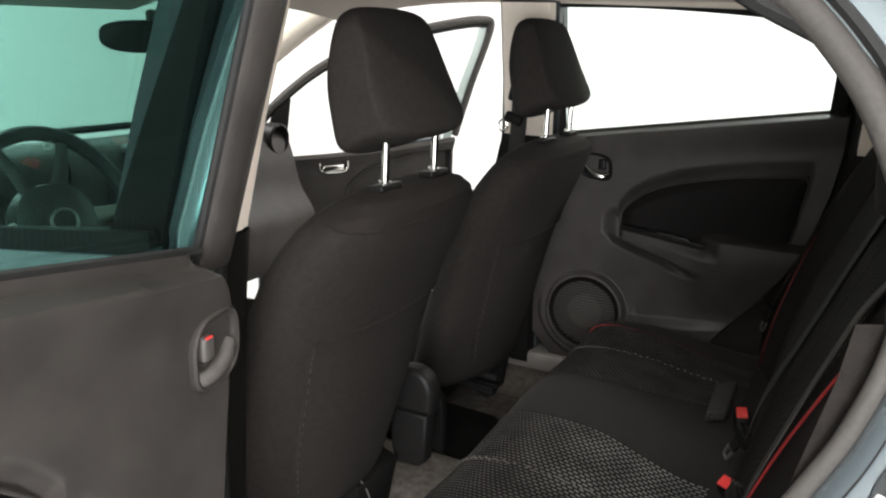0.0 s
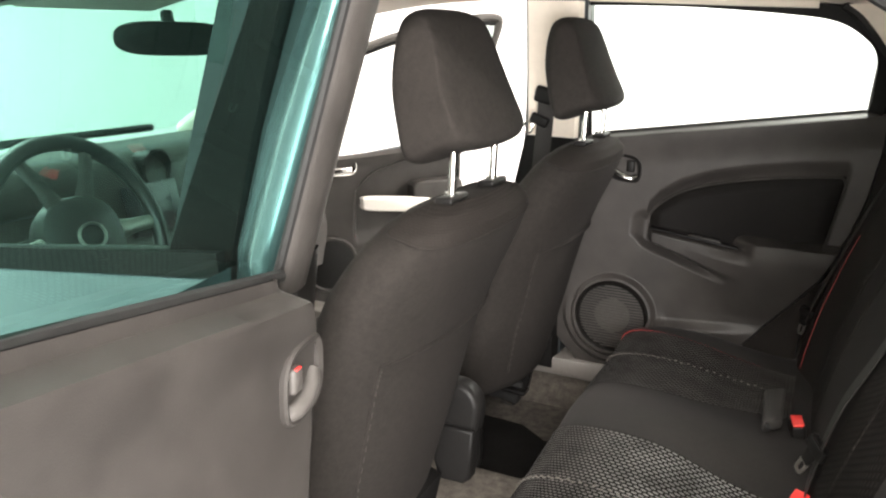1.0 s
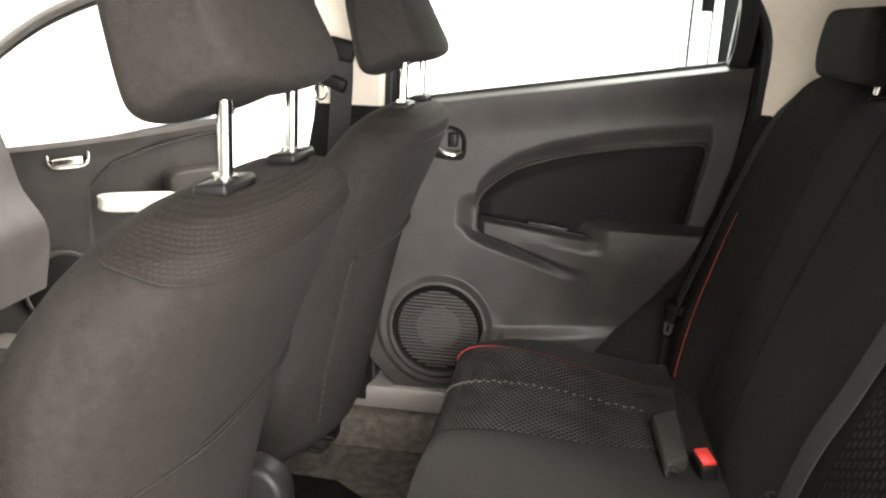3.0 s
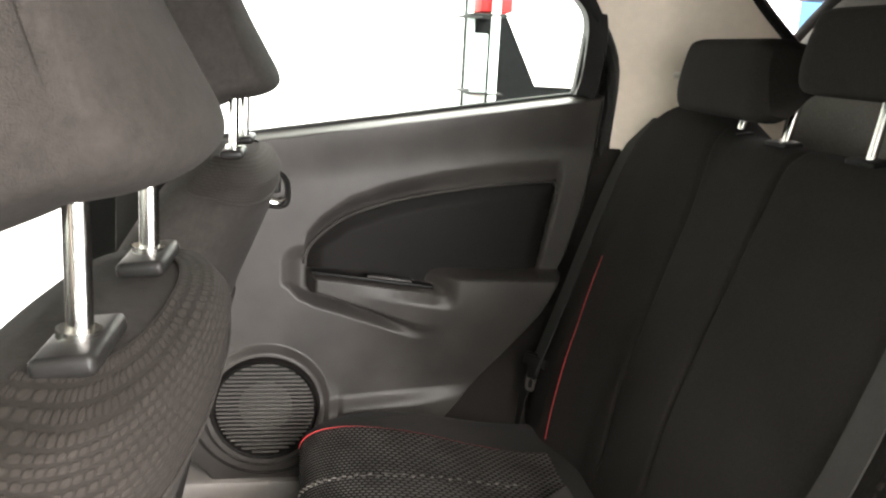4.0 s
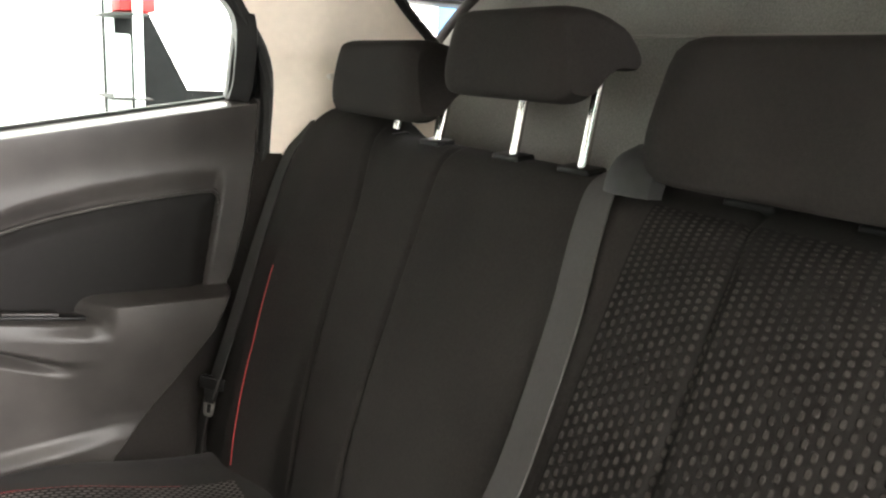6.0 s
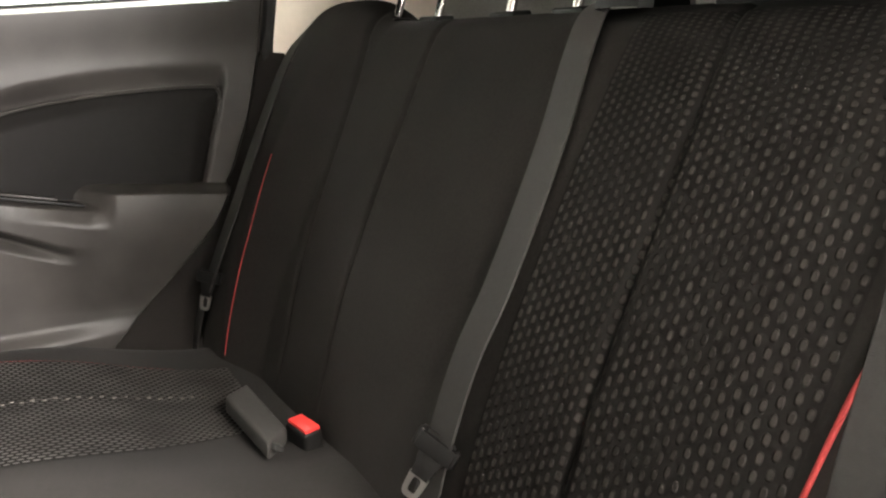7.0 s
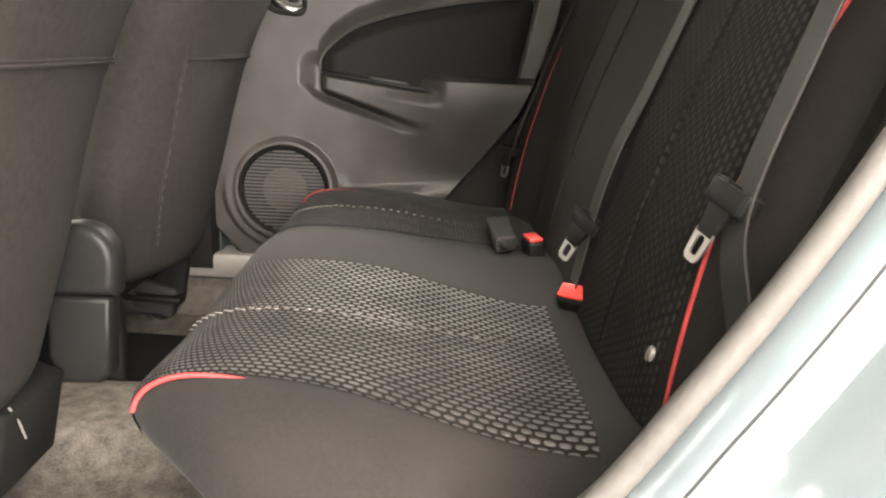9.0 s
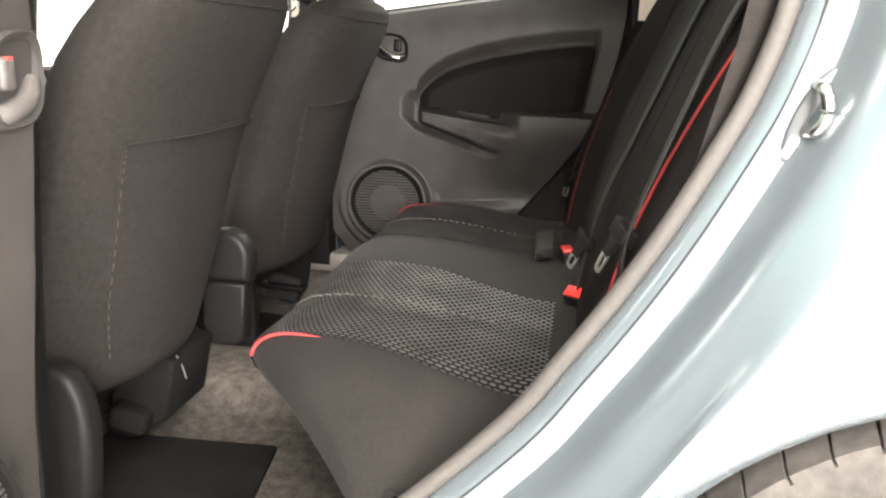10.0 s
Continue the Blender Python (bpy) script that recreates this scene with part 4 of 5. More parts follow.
def rear_bench():
    seat = thing("rear_bench", "black cloth rear bench with mesh inserts and red piping", "car seat")
    ys = [-0.68 + 1.30 * k / 90 for k in range(91)]
    rows = [[cushion_point(i / 70, y) for i in range(71)] for y in ys]
    bm = grid_bm(rows)
    for row in (rows[0], rows[-1][::-1]):
        bm.faces.new([bm.verts.new(p) for p in row])
    cushion = part("cushion", bm, CLOTH_SEAT, seat, "black cloth bench cushion")
    for s in (-1, 1):
        a0, a1 = (0.115, 0.515 if s < 0 else 0.475)
        spread = 0.05 if s < 0 else -0.05
        rows, uvs = [], []
        for j in range(41):
            y = a0 + (a1 - a0) * j / 40
            row, uvr = [], []
            for i in range(60):
                u = 0.36 + i / 59 * 0.58
                yy = y + spread * smooth(0.65, 0.95, u) * (j / 40) + 0.06 * smooth(0.75, 0.95, u) * (1 - j / 40)
                row.append(cushion_point(u, s * yy, 0.0025))
                uvr.append((i * 0.0115, j * 0.01))
            rows.append(row)
            uvs.append(uvr)
        part("mesh_insert", grid_bm(rows, uvs=uvs), MESH, cushion, "mesh-patterned cloth insert")
        us = [0.44 + k / 40 * (0.44 if s > 0 else 0.31) for k in range(41)]
        pipe = [cushion_point(u, s * (a1 + 0.003 + spread * smooth(0.65, 0.95, u)), 0.0040 - (0.0026 if s > 0 else 0.0085) * smooth(0.60, 0.74, u)) for u in us]
        part("piping", tube_bm(pipe, [(0.0026 if s < 0 else 0.0010) - 0.0008 * smooth(0.58, 0.70, u) for u in us], 8), RED_PIPE, cushion, "red seam piping")
        # dashed middle stitching
        bm = bmesh.new()
        for k in range(46):
            u = 0.36 + k / 46 * 0.54
            p, q = cushion_point(u, s * 0.315, 0.004), cushion_point(u + 0.007, s * 0.315, 0.004)
            b = box_bm((0.0065, 0.0045, 0.0022), Matrix.Translation((p + q) / 2 + Vector((0, 0.0025 * (-1) ** k, 0))), 0.001, 1)
            me = bpy.data.meshes.new("stitch")
            b.to_mesh(me)
            b.free()
            bm.from_mesh(me)
            bpy.data.meshes.remove(me)
        part("stitching", bm, STITCH, cushion, "pale grey stitching")
    rows = [[back_point(i / 64, y) for i in range(65)] for y in [-0.61 + 1.26 * k / 420 for k in range(421)]]
    bm = grid_bm(rows)
    for row in (rows[0], rows[-1][::-1]):
        bm.faces.new([bm.verts.new(p) for p in row])
    back = part("backrest", bm, CLOTH, seat, "black cloth bench backrest")
    for a0, a1 in ((-0.53, -0.215),):
        rows, uvs = [], []
        for j in range(106):
            y = a0 + (a1 - a0) * j / 105
            rows.append([back_point(0.02 + i / 50 * 0.58, y, 0.0025) for i in range(51)])
            uvs.append([(i * 0.0128, j * 0.0028) for i in range(51)])
        part("mesh_insert", grid_bm(rows, uvs=uvs), MESH_BACK, back, "dotted mesh cloth insert")
    for low, high in CREASES:
        part("seam", tube_bm([back_point(0.10 + k / 30 * 0.50, low + (high - low) * k / 30, 0.0002) for k in range(31)], 0.0010, 6), CLOTH, back)
    for s in (-1, 1):
        if s < 0:
            line = [back_point(0.02 + k / 40 * 0.44, -lerp_table([(0, 0.556), (0.2, 0.545), (0.4, 0.535), (0.6, 0.543), (0.8, 0.558), (1, 0.572)], k / 40), 0.0025) for k in range(41)]
        else:
            line = [back_point(0.02 + k / 40 * 0.28, lerp_table([(0, 0.462), (0.64, 0.470), (1, 0.488)], k / 40), 0.0005) for k in range(41)]
        if s < 0:
            # the seam turns outwards over the shoulder
            end = line[-1]
            line += spline([end + Vector(q) for q in ((0.012, 0.000, 0.028), (0.024, -0.010, 0.050), (0.034, -0.030, 0.062), (0.044, -0.052, 0.064))], 12)
        part("piping", tube_bm(line, 0.0021 if s < 0 else 0.0009, 8), RED_PIPE, back, "red seam piping")
    rear_headrest(seat, 0.335, -0.028, width=0.275, tall=1.1)
    rear_headrest(seat, 0.008, 0.012)
    rear_headrest(seat, -0.372, -0.028, width=0.275, tall=1.3)
    guide = [[Vector((0.112 + 0.045 * math.cos(a) * q, -0.188 + 0.075 * t, 1.112 + 0.05 * math.sin(a) * q)) for a in (math.pi * k / 14 for k in range(15))] for t, q in ((-0.5, 0.55), (-0.42, 0.85), (-0.2, 1.0), (0.2, 1.0), (0.42, 0.85), (0.5, 0.55))]
    part("belt_guide", grid_bm(guide), RUBBER, seat, "grey plastic belt outlet")
    part("snap_button", disc_bm((0, 0, 0), 0.0075, 1, 0.005), GREY_PLASTIC, seat, "small grey snap button").matrix_world = Matrix.Translation(back_point(0.085, -0.512, 0.003)) @ pose(0, 0, 0, 0, 0, 90) @ pose(0, 0, 0, 18)
    return seat


rear_bench()


# ---------------------------------------------------------------- belts and buckles
def buckle(at, yaw, tip, label):
    b = thing("belt_buckle", label, "buckle", "rear belt buckles")
    m = Matrix.Translation(at) @ pose(0, 0, 0, 0, tip, yaw)
    part("body", box_bm((0.028, 0.052, 0.070), m @ pose(0, 0, -0.037), 0.006, 3), PLASTIC, b)
    part("release_button", box_bm((0.022, 0.046, 0.006), m @ pose(0.001, 0, -0.0005), 0.002, 2), RED, b, "bright red release button")
    return b


def belt(path, label, tongue_at, aim, face, web=(-1, 0, 0.35)):
    """Webbing along a path with its sliding tongue; aim: the way the tongue points, face: the way its broad side looks."""
    b = thing("seat_belt", label, "seat belt", "rear seat belts")
    part("webbing", strap_bm(spline(path, 60), 0.047, 0.0012, web), BELT, b, "grey woven webbing")
    z = -Vector(aim).normalized()
    x = Vector(face).cross(z).normalized()
    y = z.cross(x)
    m = Matrix.Translation(tongue_at) @ Matrix((x, y, z)).transposed().to_4x4() @ Matrix.Scale(0.78, 4)
    grip = joined([box_bm((0.056, 0.008, 0.024), m @ pose(0, 0.008, 0.002), 0.002, 2), box_bm((0.056, 0.007, 0.012), m @ pose(0, -0.007, 0.010), 0.003, 3), box_bm((0.008, 0.020, 0.026), m @ pose(-0.028, 0, 0.003), 0.0035, 3), box_bm((0.010, 0.022, 0.028), m @ pose(0.029, -0.001, 0.003), 0.0045, 3)])
    body = part("tongue_grip", grip, PLASTIC, b, "black tongue grip round the webbing")
    neck = [(-0.020, -0.008), (0.020, -0.008), (0.014, -0.030), (0.0135, -0.042), (-0.0135, -0.042), (-0.014, -0.030)]
    part("neck", slab_bm([m @ Vector((px, 0.0105, pz)) for px, pz in neck], y * -0.005, 0.0015, 2), PLASTIC, body)
    # latch plate with a rounded hole, built as a closed frame
    rows = []
    for k in range(32):
        a = 2 * math.pi * k / 32
        c, q = math.copysign(abs(math.cos(a)) ** 0.5, math.cos(a)), math.copysign(abs(math.sin(a)) ** 0.5, math.sin(a))
        taper = 0.0125 + 0.003 * (q + 1) / 2
        rows.append([m @ Vector(v) for v in ((taper * c, 0.0095, -0.052 + 0.020 * q), (0.0065 * c, 0.0095, -0.054 + 0.011 * q), (0.0065 * c, 0.0068, -0.054 + 0.011 * q), (taper * c, 0.0068, -0.052 + 0.020 * q))])
    part("tongue", grid_bm(rows + rows[:1], closed=True), STEEL, body, "steel latch tongue with a slot")
    return b


buckle((-0.124, 0.110, 0.586), 10, -8, "black belt buckle with red button on the bench")
buckle((-0.099, -0.190, 0.582), 58, -36, "black belt buckle with red button on the bench")
belt([back_point(0.68, -0.140, 0.012), back_point(0.60, -0.143, 0.010), back_point(0.50, -0.152, 0.006), back_point(0.38, -0.170, 0.006), back_point(0.27, -0.178, 0.007), back_point(0.20, -0.175, 0.012), back_point(0.13, -0.170, 0.010), back_point(0.05, -0.166, 0.008)], "grey middle seat belt hanging before the backrest", (-0.090, -0.174, 0.670), (-0.45, 0.20, -1), (-0.8, -0.6, 0.2))
belt([(0.125, -0.545, 1.14), (0.088, -0.548, 1.10), (0.053, -0.553, 1.05), (0.030, -0.559, 1.0), (-0.008, -0.571, 0.90), (-0.043, -0.580, 0.80), (-0.056, -0.592, 0.745), (-0.052, -0.612, 0.69), (-0.046, -0.632, 0.62), (-0.05, -0.645, 0.50)], "grey outer seat belt beside the open door", (-0.056, -0.578, 0.775), (-0.42, 0.10, -1), (-0.9, -0.3, 0.3), (-0.97, 0.04, 0.25))
belt([(0.075, 0.635, 1.12), (0.02, 0.612, 1.05), (-0.040, 0.578, 0.92), (-0.085, 0.560, 0.80), (-0.120, 0.556, 0.70), (-0.14, 0.585, 0.60), (-0.145, 0.61, 0.50)], "grey outer seat belt beside the closed door", (-0.128, 0.558, 0.672), (-0.15, -0.08, -1), (-0.8, -0.6, 0.2))

front_belt = thing("seat_belt", "dark front seat belt hanging on the beige middle pillar", "seat belt", "front seat belts")
part("webbing", strap_bm(spline([(-0.835, 0.575, 1.165), (-0.838, 0.583, 1.10), (-0.842, 0.588, 1.04), (-0.85, 0.600, 0.95), (-0.86, 0.615, 0.80)], 30), 0.047, 0.0012, (0, -1, 0)), BELT, front_belt, "dark woven webbing")
part("slip_guide", box_bm((0.060, 0.020, 0.044), pose(-0.838, 0.578, 1.158, 0, 12, 0), 0.008, 3), PLASTIC, front_belt, "black belt slip guide")
part("tongue_grip", box_bm((0.052, 0.020, 0.028), pose(-0.852, 0.578, 1.092, 0, 20, 0), 0.006, 3), PLASTIC, front_belt)
part("tongue", tube_bm([(-0.882 + 0.013 * math.cos(a), 0.574, 1.072 + 0.016 * math.sin(a)) for a in (2 * math.pi * k / 20 for k in range(21))], 0.003, 8, up=(0, 1, 0)), CHROME, front_belt, "chrome latch tongue")
hook = thing("coat_hook", "small pale clip on the beige rear pillar trim", "hook")
part("clip", box_bm((0.026, 0.012, 0.010), pose(0.099, 0.580, 1.205, 0, -8, 0), 0.004, 3), WHITE_PLASTIC, hook)
visor = thing("sun_visor", "grey fabric sun visor folded up at the windscreen", "sun visor")
part("panel", box_bm((0.15, 0.34, 0.018), pose(-1.42, -0.33, 1.372, 0, -14, 0), 0.008, 3), LINER, visor)
part("hinge_rod", tube_bm([(-1.48, -0.52, 1.372), (-1.48, -0.14, 1.368)], 0.006, 8), PLASTIC, visor)

stub = thing("belt_stub", "short grey belt end lying on the bench", "seat belt")
part("sleeve", slab_bm([(-0.194, 0.225, 0.566), (-0.152, 0.262, 0.566), (-0.150, 0.095, 0.566), (-0.186, 0.060, 0.566)], (0, 0, 0.026), 0.006, 3), BELT, stub, "dark grey plastic belt sleeve")
part("end_clip", box_bm((0.016, 0.024, 0.008), pose(-0.176, 0.070, 0.582, 0, 30, 20), 0.003), RUBBER, stub)


# ---------------------------------------------------------------- luggage cover, mat, front of the cabin
COVER = [(1.00, 0.685), (1.15, 0.68), (1.22, 0.655), (1.26, 0.628), (1.318, 0.556), (1.368, 0.467), (1.394, 0.365), (1.404, 0.24), (1.407, 0.10)]


def luggage_cover():
    cover = thing("luggage_cover", "dark grey felt luggage cover tipped up behind the bench", "luggage cover")
    rows = []
    for i in range(31):
        z = 1.0 + 0.405 * i / 30
        half = lerp_table(COVER, z) - 0.02
        rows.append([Vector((0.32 + 0.10 * (z - 1.0), half * s, z)) for s in (j / 20 - 1 for j in range(41))])
    bm = grid_bm(rows)
    board = part("board", bm, SHELF, cover, "grey felt board")
    board.modifiers.new("thick", "SOLIDIFY").thickness = 0.02
    rim = spline([(0.318 + 0.10 * (z - 1.0), h, z) for z, h in COVER] + [(0.318 + 0.10 * (z - 1.0), -h, z) for z, h in COVER[::-1]], 120)
    part("rim", tube_bm(rim, 0.026, 12, up=(1, 0, 0), flat=0.8), CLOTH, cover, "padded dark rim")
    # smooth grey bar imitates the light caught along the fold
    part("crease", box_bm((0.026, 1.1, 0.004), pose(0.338, 0, 1.283), 0.0015), GREY_PLASTIC, cover, "fold line across the board, toned for the light it catches")


luggage_cover()
tagged(part("floor_mat", slab_bm([(-0.93, -0.62, 0.262), (-0.93, -0.29, 0.262), (-0.61, -0.27, 0.262), (-0.56, -0.62, 0.262)], (0, 0, 0.012), 0.004), MAT), "black rubber-backed floor mat on the carpet", "floor mat", "rear floor mats")
tagged(part("floor_mat", slab_bm([(-0.98, 0.115, 0.268), (-0.98, 0.43, 0.262), (-0.80, 0.42, 0.262), (-0.72, 0.36, 0.262), (-0.50, 0.36, 0.262), (-0.50, 0.115, 0.268)], (0, 0, 0.012), 0.004), MAT), "black floor mat behind the passenger seat", "floor mat", "rear floor mats")


def dashboard():
    dash = thing("dashboard", "dark grey dashboard with round vents and radio", "dashboard")
    prof = [(-1.62, 0.55), (-1.60, 0.70), (-1.66, 0.80), (-1.69, 0.90), (-1.725, 0.975), (-1.80, 1.0), (-1.95, 0.985), (-2.15, 0.96)]
    prof = spline([(a, 0, b) for a, b in prof], 30)
    rows = [[Vector((v.x, y, v.z + 0.02 * math.exp(-((y + 0.37) / 0.16) ** 2) * smooth(0.8, 0.95, v.z))) for v in prof] for y in (-0.68 + 1.36 * k / 40 for k in range(41))]
    part("dash_top", grid_bm(rows), VINYL, dash)
    for y in (-0.62, -0.24, 0.04, 0.62):
        ring = [[Vector((-1.712 - d, y + r * math.cos(a), 0.958 + r * math.sin(a))) for a in (2 * math.pi * k / 32 for k in range(32))] for r, d in ((0.052, 0.03), (0.052, -0.014), (0.046, -0.018), (0.041, -0.012), (0.036, 0.02), (0.008, 0.012))]
        part("air_vent", grid_bm(ring, closed=True, cap=True), PLASTIC, dash, "round air vent")
    part("radio", box_bm((0.03, 0.17, 0.13), pose(-1.672, -0.01, 0.868, 0, -14, 0), 0.006), SCREEN, dash, "dark radio unit")
    part("cluster_hood", box_bm((0.16, 0.30, 0.11), pose(-1.72, -0.37, 0.965), 0.05, 5), VINYL, dash)
    return dash


dashboard()


def steering_wheel():
    w = thing("steering_wheel", "black leather steering wheel with round hub", "steering wheel", at=(-1.40, -0.470, 0.925))
    m = pose(0, 0, 0, 0, 68, 0)
    R = 0.19
    bm = grid_bm([[Vector(((R + 0.016 * math.cos(b)) * math.cos(a), (R + 0.016 * math.cos(b)) * math.sin(a), 0.016 * math.sin(b))) for b in (2 * math.pi * j / 12 for j in range(12))] for a in (2 * math.pi * k / 64 for k in range(65))], closed=True)
    bm.transform(m)
    part("rim", bm, SATIN, w)
    rows = [ring_pts(0, 0, z, r, r * 1.1, 2.4, 36) for r, z in ((0.075, -0.04), (0.085, -0.01), (0.08, 0.012), (0.06, 0.024), (0.02, 0.028))]
    bm = grid_bm(rows, closed=True, cap=True)
    bm.transform(m)
    part("hub", bm, SATIN, w, "rounded hub pad")
    ring = [[Vector(((0.024 + 0.003 * math.cos(b)) * math.cos(a), 1.25 * (0.024 + 0.003 * math.cos(b)) * math.sin(a), 0.029 + 0.003 * math.sin(b))) for b in (2 * math.pi * j / 8 for j in range(8))] for a in (2 * math.pi * k / 32 for k in range(33))]
    bm = grid_bm(ring, closed=True)
    bm.transform(m)
    part("emblem", bm, STEEL, w, "chrome oval emblem")
    for a in (0, 180, 245, 295):
        c, s = math.cos(radians(a)), math.sin(radians(a))
        bm = tube_bm([(0.06 * s, 0.06 * c, 0.0), (0.12 * s, 0.12 * c, 0.004), (0.178 * s, 0.178 * c, 0)], [0.024, 0.016, 0.014], 10, flat=0.5)
        bm.transform(m)
        part("spoke", bm, VINYL if a > 200 else STEEL, w)
    part("column", tube_bm([(-0.02, 0, -0.01), (-0.22, 0, -0.09)], 0.04, 16), PLASTIC, w)
    return w


steering_wheel()


def mirror():
    m = thing("rear_view_mirror", "black rear-view mirror on the windscreen", "mirror")
    rows = [[Vector((x, y, z)) for x, y, z in ((-1.60 + d, 0.0 + q * 0.135 * math.copysign(abs(math.cos(a)) ** 0.6, math.cos(a)), 1.287 + q * 0.040 * math.copysign(abs(math.sin(a)) ** 0.7, math.sin(a))) for a in (2 * math.pi * k / 36 for k in range(36)))] for q, d in ((0.5, -0.045), (0.9, -0.035), (1.0, -0.01), (1.0, 0.0), (0.95, 0.004))]
    part("housing", grid_bm(rows, closed=True, cap=True), PLASTIC, m)
    part("stem", tube_bm([(-1.63, 0, 1.30), (-1.66, 0, 1.345)], 0.016, 10), PLASTIC, m)
    m.matrix_world = pose(-1.58, 0.0, 0, 0, 0, -34) @ pose(1.60, 0, 0)


mirror()


def front_cabin():
    car = thing("car_front", "front of the cabin with windscreen and closed driver's door", "car", kind="structure")
    # windscreen and its pillars
    low, high = [(-2.20, s * 0.66, 0.97) for s in (-1, 1)], [(-1.42, s * 0.56, 1.41) for s in (1, -1)]
    g = part("windscreen", pane_bm(low + high), CLEAR_GLASS, car, "clear windscreen", smooth=False)
    g.visible_shadow = False
    for s in (-1, 1):
        part("screen_pillar", tube_bm(spline([(-2.20, s * 0.70, 0.95), (-1.85, s * 0.665, 1.17), (-1.55, s * 0.62, 1.345), (-1.35, s * 0.59, 1.42), (-0.9, s * 0.585, 1.435), (-0.2, s * 0.585, 1.425)], 40), 0.036, 10), BEIGE, car, "beige screen pillar")
    part("wiper_cowl", tube_bm([(-2.16, -0.5, 0.985), (-2.20, 0, 0.985), (-2.16, 0.5, 0.985)], 0.012, 8), RUBBER, car)
    # driver's door, closed
    part("front_door_skin", grid_bm([[Vector((x, -y, z + 0.12 * (x + 0.9))) for x in (-1.95, -1.6, -1.25, -0.822)] for y, z in ((0.76, 0.3), (0.80, 0.45), (0.815, 0.65), (0.81, 0.85), (0.79, 0.98), (0.745, 1.02))]), PAINT, car, "silver blue driver's door skin")
    part("front_door_trim", slab_bm([(-1.9, -0.66, 0.36), (-0.95, -0.66, 0.36), (-0.95, -0.66, 1.02), (-1.9, -0.66, 0.90)], (0, -0.05, 0), 0.01), VINYL, car)
    part("front_belt_seal", strap_bm([(-1.95, -0.742, 0.90), (-1.4, -0.752, 0.965), (-0.825, -0.757, 1.032)], 0.035, 0.008, (0, 1, 0)), RUBBER, car)
    up = [(-0.925, -0.815, -0.742, 1.00), (-0.925, -0.813, -0.740, 1.03), (-0.880, -0.798, -0.70, 1.20), (-0.833, -0.780, -0.662, 1.36), (-0.82, -0.77, -0.65, 1.40)]
    rows = [[Vector((x0, y + 0.02, z)), Vector((x0, y - 0.006, z)), Vector((x1 - 0.006, y - 0.010, z)), Vector((x1, y - 0.002, z)), Vector((x1, y + 0.02, z))] for x0, x1, y, z in up]
    part("front_door_upright", grid_bm(rows, closed=True, cap=True), PLASTIC, car, "black upright of the driver's door frame")
    part("front_frame_top", strap_bm(spline([(-0.88, -0.63, 1.40), (-1.3, -0.635, 1.385), (-1.6, -0.66, 1.28), (-1.9, -0.70, 1.07), (-1.98, -0.72, 0.98)], 30), 0.05, 0.012, (0, 1, 0.3)), PLASTIC, car)
    pane = [(-0.89, -0.735, 1.02), (-0.87, -0.65, 1.38), (-1.3, -0.65, 1.37), (-1.6, -0.675, 1.27), (-1.92, -0.735, 1.0), (-1.92, -0.745, 0.92)]
    bm = bmesh.new()
    bm.faces.new([bm.verts.new(p) for p in pane])
    g = part("front_window_glass", bm, CLEAR_GLASS, car, smooth=False)
    g.visible_shadow = False
    part("bonnet", grid_bm([[Vector((x, y, z - 0.06 * (y / 0.7) ** 2)) for y in (-0.7, -0.35, 0, 0.35, 0.7)] for x, z in ((-2.15, 0.97), (-2.5, 0.93), (-2.9, 0.84), (-3.1, 0.7))]), PAINT, car)
    part("firewall", box_bm((0.05, 1.36, 0.7), pose(-2.05, 0, 0.6)), PLASTIC, car)
    return car


front_cabin()


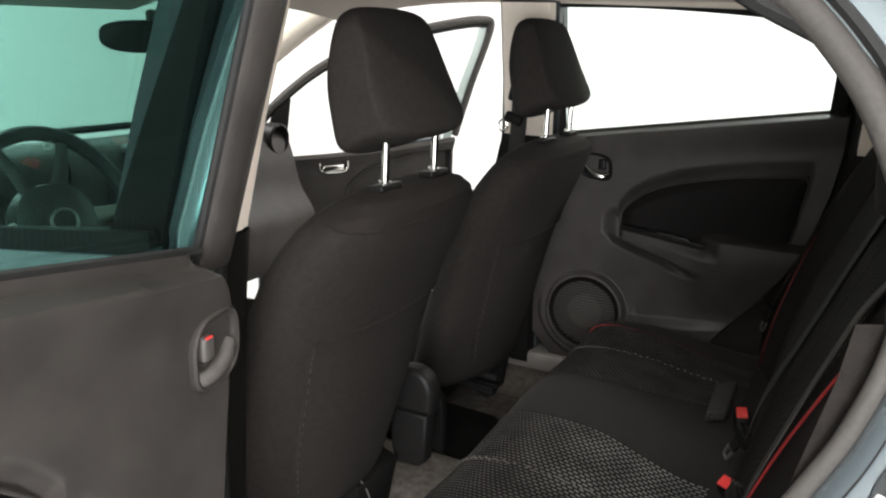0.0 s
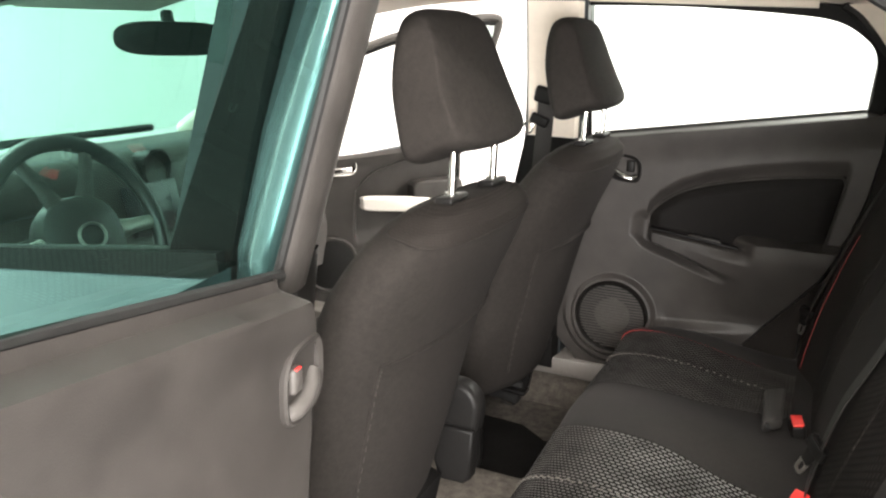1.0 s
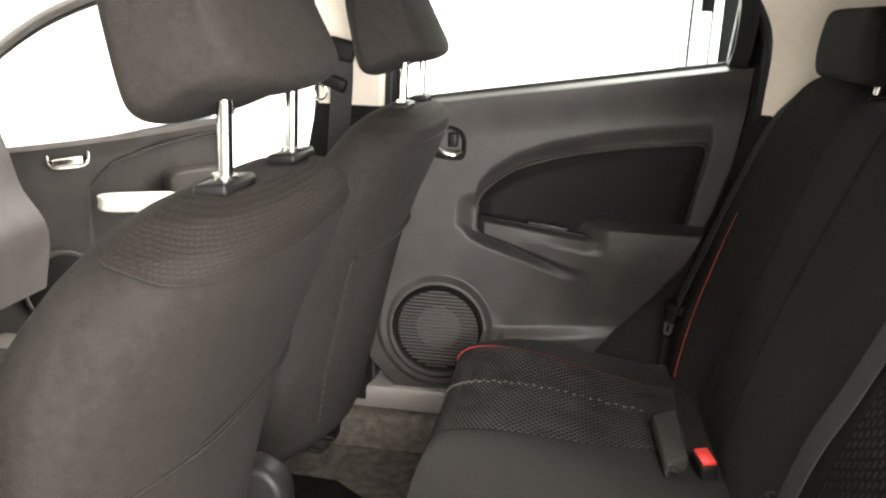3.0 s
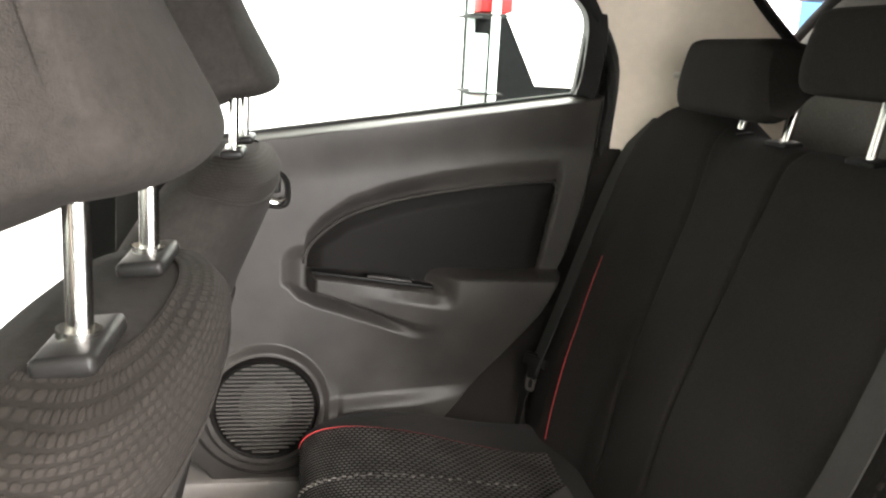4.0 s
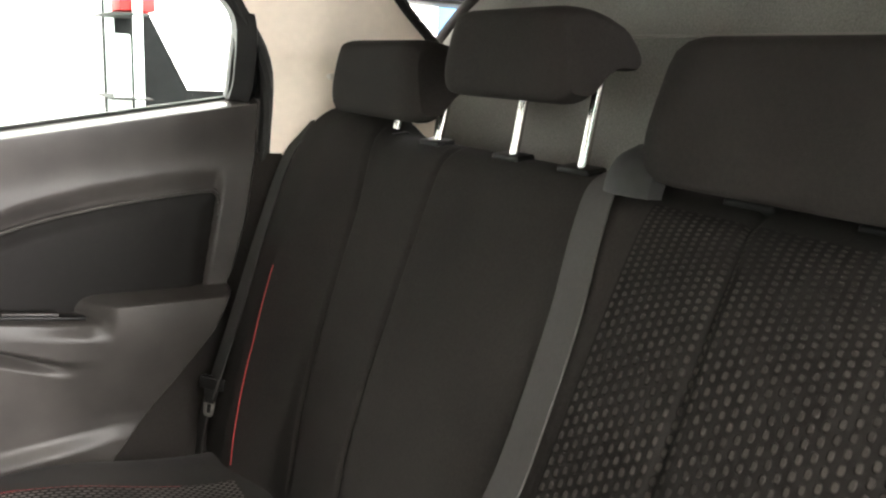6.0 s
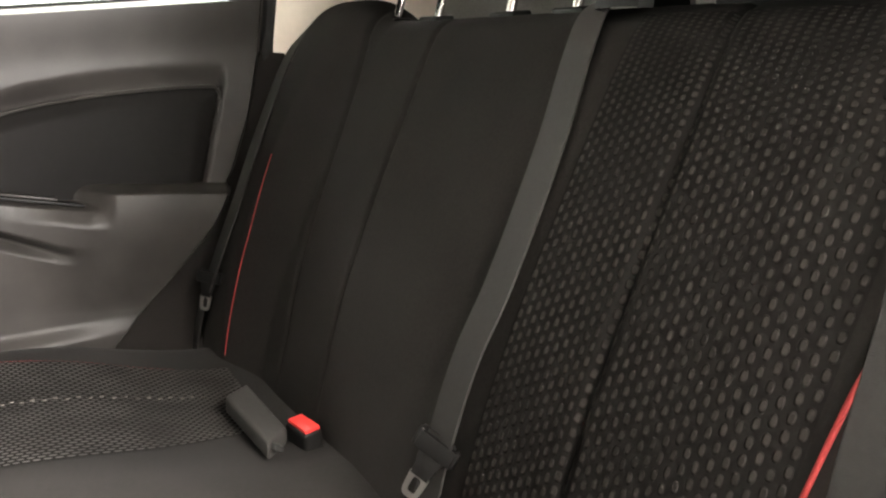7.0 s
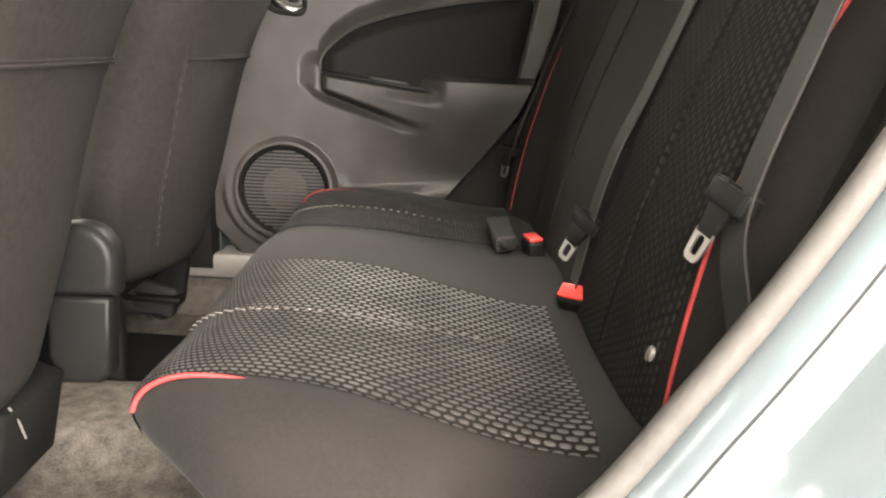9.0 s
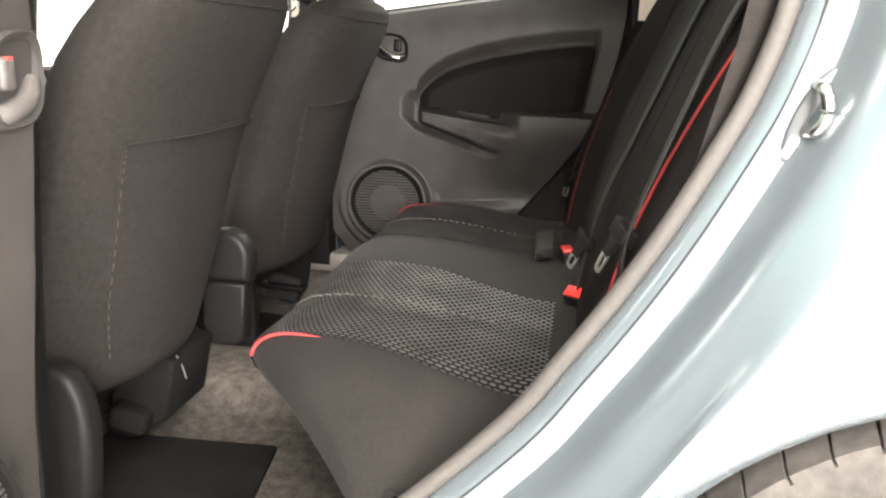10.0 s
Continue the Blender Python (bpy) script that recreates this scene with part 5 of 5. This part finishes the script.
def passenger_door():
    """The open front door on the far side, seen past the headrests."""
    d = thing("car_door", "open front passenger door with grey trim and pale armrest", "car door")
    L, H = 0.765, (-1.84, 0.70)
    ang = 54.5
    arc = [(0.315, 0.725), (0.34, 0.752), (0.39, 0.79), (0.486, 0.82), (0.586, 0.839), (0.735, 0.857)]
    rows = []
    for i in range(90):
        k = i / 89
        row = []
        for j in range(120):
            u = j / 119 * L
            ztop = 0.853 + 0.05 * (u / L) ** 2
            z = 0.30 + k * (ztop - 0.30)
            dep = 0.02 * smooth(0.06, 0.0, ztop - z) - 0.02 * smooth(0.012, 0, L - u) - 0.02 * smooth(0.012, 0, ztop - z)
            top = lerp_table(arc, u)
            dep -= 0.025 * smooth(top + 0.008, top - 0.010, z) * smooth(0.312, 0.326, u) * smooth(0.745, 0.735, u) * smooth(0.52, 0.58, z)
            row.append(Vector((u, -dep, z)))
        rows.append(row)
    part("trim_panel", grid_bm(rows), VINYL, d, "grey vinyl trim panel")
    part("bead", tube_bm(spline([(u, -0.003, z) for u, z in arc] + [(0.742, -0.003, 0.835), (0.738, -0.003, 0.78)], 40), 0.003, 8), VINYL, d)
    part("skin", slab_bm([(0, 0.10, 0.25), (L + 0.02, 0.10, 0.25), (L + 0.02, 0.08, 0.90), (0, 0.08, 0.80)], (0, 0.02, 0)), PAINT, d)
    part("armrest", slab_bm([(v.x, -0.055, v.z) for v in spline([(0.322, 0, 0.69), (0.334, 0, 0.712), (0.47, 0, 0.702), (0.60, 0, 0.687), (0.622, 0, 0.668), (0.60, 0, 0.638), (0.47, 0, 0.648), (0.334, 0, 0.664), (0.322, 0, 0.69)], 40)[:-1]], (0, 0.035, 0), 0.008, 3), WHITE_PLASTIC, d, "pale grip of the armrest")
    part("pull_cup", slab_bm([(v.x, -0.045, v.z) for v in spline([(0.53, 0, 0.735), (0.56, 0, 0.752), (0.66, 0, 0.754), (0.735, 0, 0.748), (0.74, 0, 0.66), (0.735, 0, 0.58), (0.60, 0, 0.56), (0.54, 0, 0.60), (0.53, 0, 0.735)], 40)[:-1]], (0, 0.06, 0), 0.010, 3), VINYL, d, "moulded pull cup behind the grip")
    oval = [(0.260 + 0.054 * math.copysign(abs(math.cos(a)) ** 0.6, math.cos(a)), 0.816 + 0.027 * math.copysign(abs(math.sin(a)) ** 0.6, math.sin(a))) for a in (2 * math.pi * k / 32 for k in range(32))]
    bezel = part("handle_bezel", tube_bm([(u, -0.004, z) for u, z in oval + oval[:2]], 0.0055, 8, up=(0, 1, 0)), CHROME, d, "bright oval handle bezel")
    part("handle_recess", slab_bm([(u, 0.0, z) for u, z in oval], (0, -0.002, 0)), PLASTIC, bezel)
    part("lever", box_bm((0.082, 0.014, 0.024), pose(0.258, -0.010, 0.806, 0, -3, 0), 0.006, 3), CHROME, d, "chrome pull lever")
    part("speaker", disc_bm((0.215, -0.012, 0.465), 0.092, 1, 0.01), PLASTIC, d, "round black speaker grille")
    part("speaker_rim", tube_bm([(0.215 + 0.096 * math.cos(a), -0.008, 0.465 + 0.096 * math.sin(a)) for a in (2 * math.pi * k / 40 for k in range(41))], 0.008, 8, up=(0, 1, 0)), VINYL, d)
    part("mirror_corner", slab_bm([(0.02, -0.01, 0.852), (0.082, -0.01, 0.855), (0.105, -0.01, 1.055), (0.05, -0.01, 1.02), (0.01, -0.01, 0.93)], (0, 0.02, 0), 0.004), PLASTIC, d, "black mirror corner trim")
    loop = [(-0.06, 0.02, 0.90), (0.059, 0.01, 1.042), (0.22, -0.01, 1.170), (0.40, -0.03, 1.252), (0.59, -0.05, 1.305), (0.76, -0.06, 1.338), (0.845, -0.06, 1.343), (0.868, -0.055, 1.325), (0.855, -0.04, 1.25), (0.815, -0.01, 1.10), (0.765, 0.015, 0.905)]
    path = spline(loop, 70)
    wf = part("window_frame", tube_bm(path, 0.014, 10, up=(0, 1, 0), flat=1.3), SEAL, d, "grey window frame")
    inner = [p + Vector((0.0, 0.012, -0.022)) if k < 44 else p + Vector((-0.026, 0.012, -0.01)) for k, p in enumerate(path)]
    part("glass_run", tube_bm(inner, 0.008, 8), RUBBER, wf)
    part("post_trim", strap_bm([p + Vector((-0.035, 0.012, -0.02)) for p in path[47:]], 0.035, 0.008, (0, 1, 0)), PALE_STEEL, wf, "green-tinged rear window upright")
    d.matrix_world = pose(*H, 0.02, 0, 0, ang)
    return d


passenger_door()


# ---------------------------------------------------------------- what stands beyond the car
def poster():
    tagged(part("poster", box_bm((0.33, 0.008, 1.04), pose(2.63, 4.19, 1.66), 0.002), BLUE, smooth=False), "plain blue poster on the white wall", "poster")


def shelf_rack():
    rack = thing("storage_rack", "pale steel storage rack with red and dark boxes", "rack")
    part("upright", box_bm((0.036, 0.036, 2.0), pose(0.262, 3.0, 1.0), 0.004), PALE_STEEL, rack)
    part("upright", box_bm((0.038, 0.038, 2.0), pose(0.225, 3.45, 1.0), 0.004), PALE_STEEL, rack)
    for z in (1.035, 1.392):
        part("wire_shelf", box_bm((0.17, 0.48, 0.008), pose(0.230, 3.22, z), 0.002), RUBBER, rack)
    part("side_board", box_bm((0.075, 0.02, 0.50), pose(0.212, 3.10, 1.06), 0.009, 3), PALE_STEEL, rack)
    tagged(part("storage_box", box_bm((0.15, 0.20, 0.11), pose(0.275, 3.15, 1.462), 0.008), RED_PAINT), "red box on the rack's upper shelf", "box")
    tool = thing("tool_box", "red tool box with a bright bail handle", "tool box")
    part("case", box_bm((0.27, 0.20, 0.89), pose(0.315, 2.90, 0.445), 0.012), RED_PAINT, tool)
    part("bail", tube_bm(spline([(0.330, 2.86, 0.885), (0.342, 2.86, 0.948), (0.432, 2.86, 0.953), (0.448, 2.86, 0.885)], 14), 0.007, 8), CHROME, tool)


def parked_car():
    car = thing("parked_car", "dark parked hatchback behind the rack", "car")
    side = [(0.20, 0.28), (2.6, 0.28), (2.6, 1.06), (0.585, 1.062), (0.305, 1.62), (0.20, 1.62)]
    part("body", slab_bm([(x, 3.45, z) for x, z in side], (0, 0.06, 0)), DARK_CAR, car, smooth=False)
    part("roof", box_bm((2.4, 0.3, 0.05), pose(1.3, 3.60, 1.62), 0.02), DARK_CAR, car)
    for k, (dx, dz, w) in enumerate(((0.0, 0.0, 0.05), (0.0, 0.022, 0.03), (0.005, 0.042, 0.05), (-0.01, -0.022, 0.06))):
        part("sticker_bar", box_bm((w, 0.002, 0.010), pose(0.690 + dx, 3.447, 0.965 + dz)), WHITE_PLASTIC, car)
    part("door_handle", box_bm((0.16, 0.02, 0.022), pose(1.03, 3.44, 0.93), 0.006), CHROME, car)


poster()
shelf_rack()
parked_car()
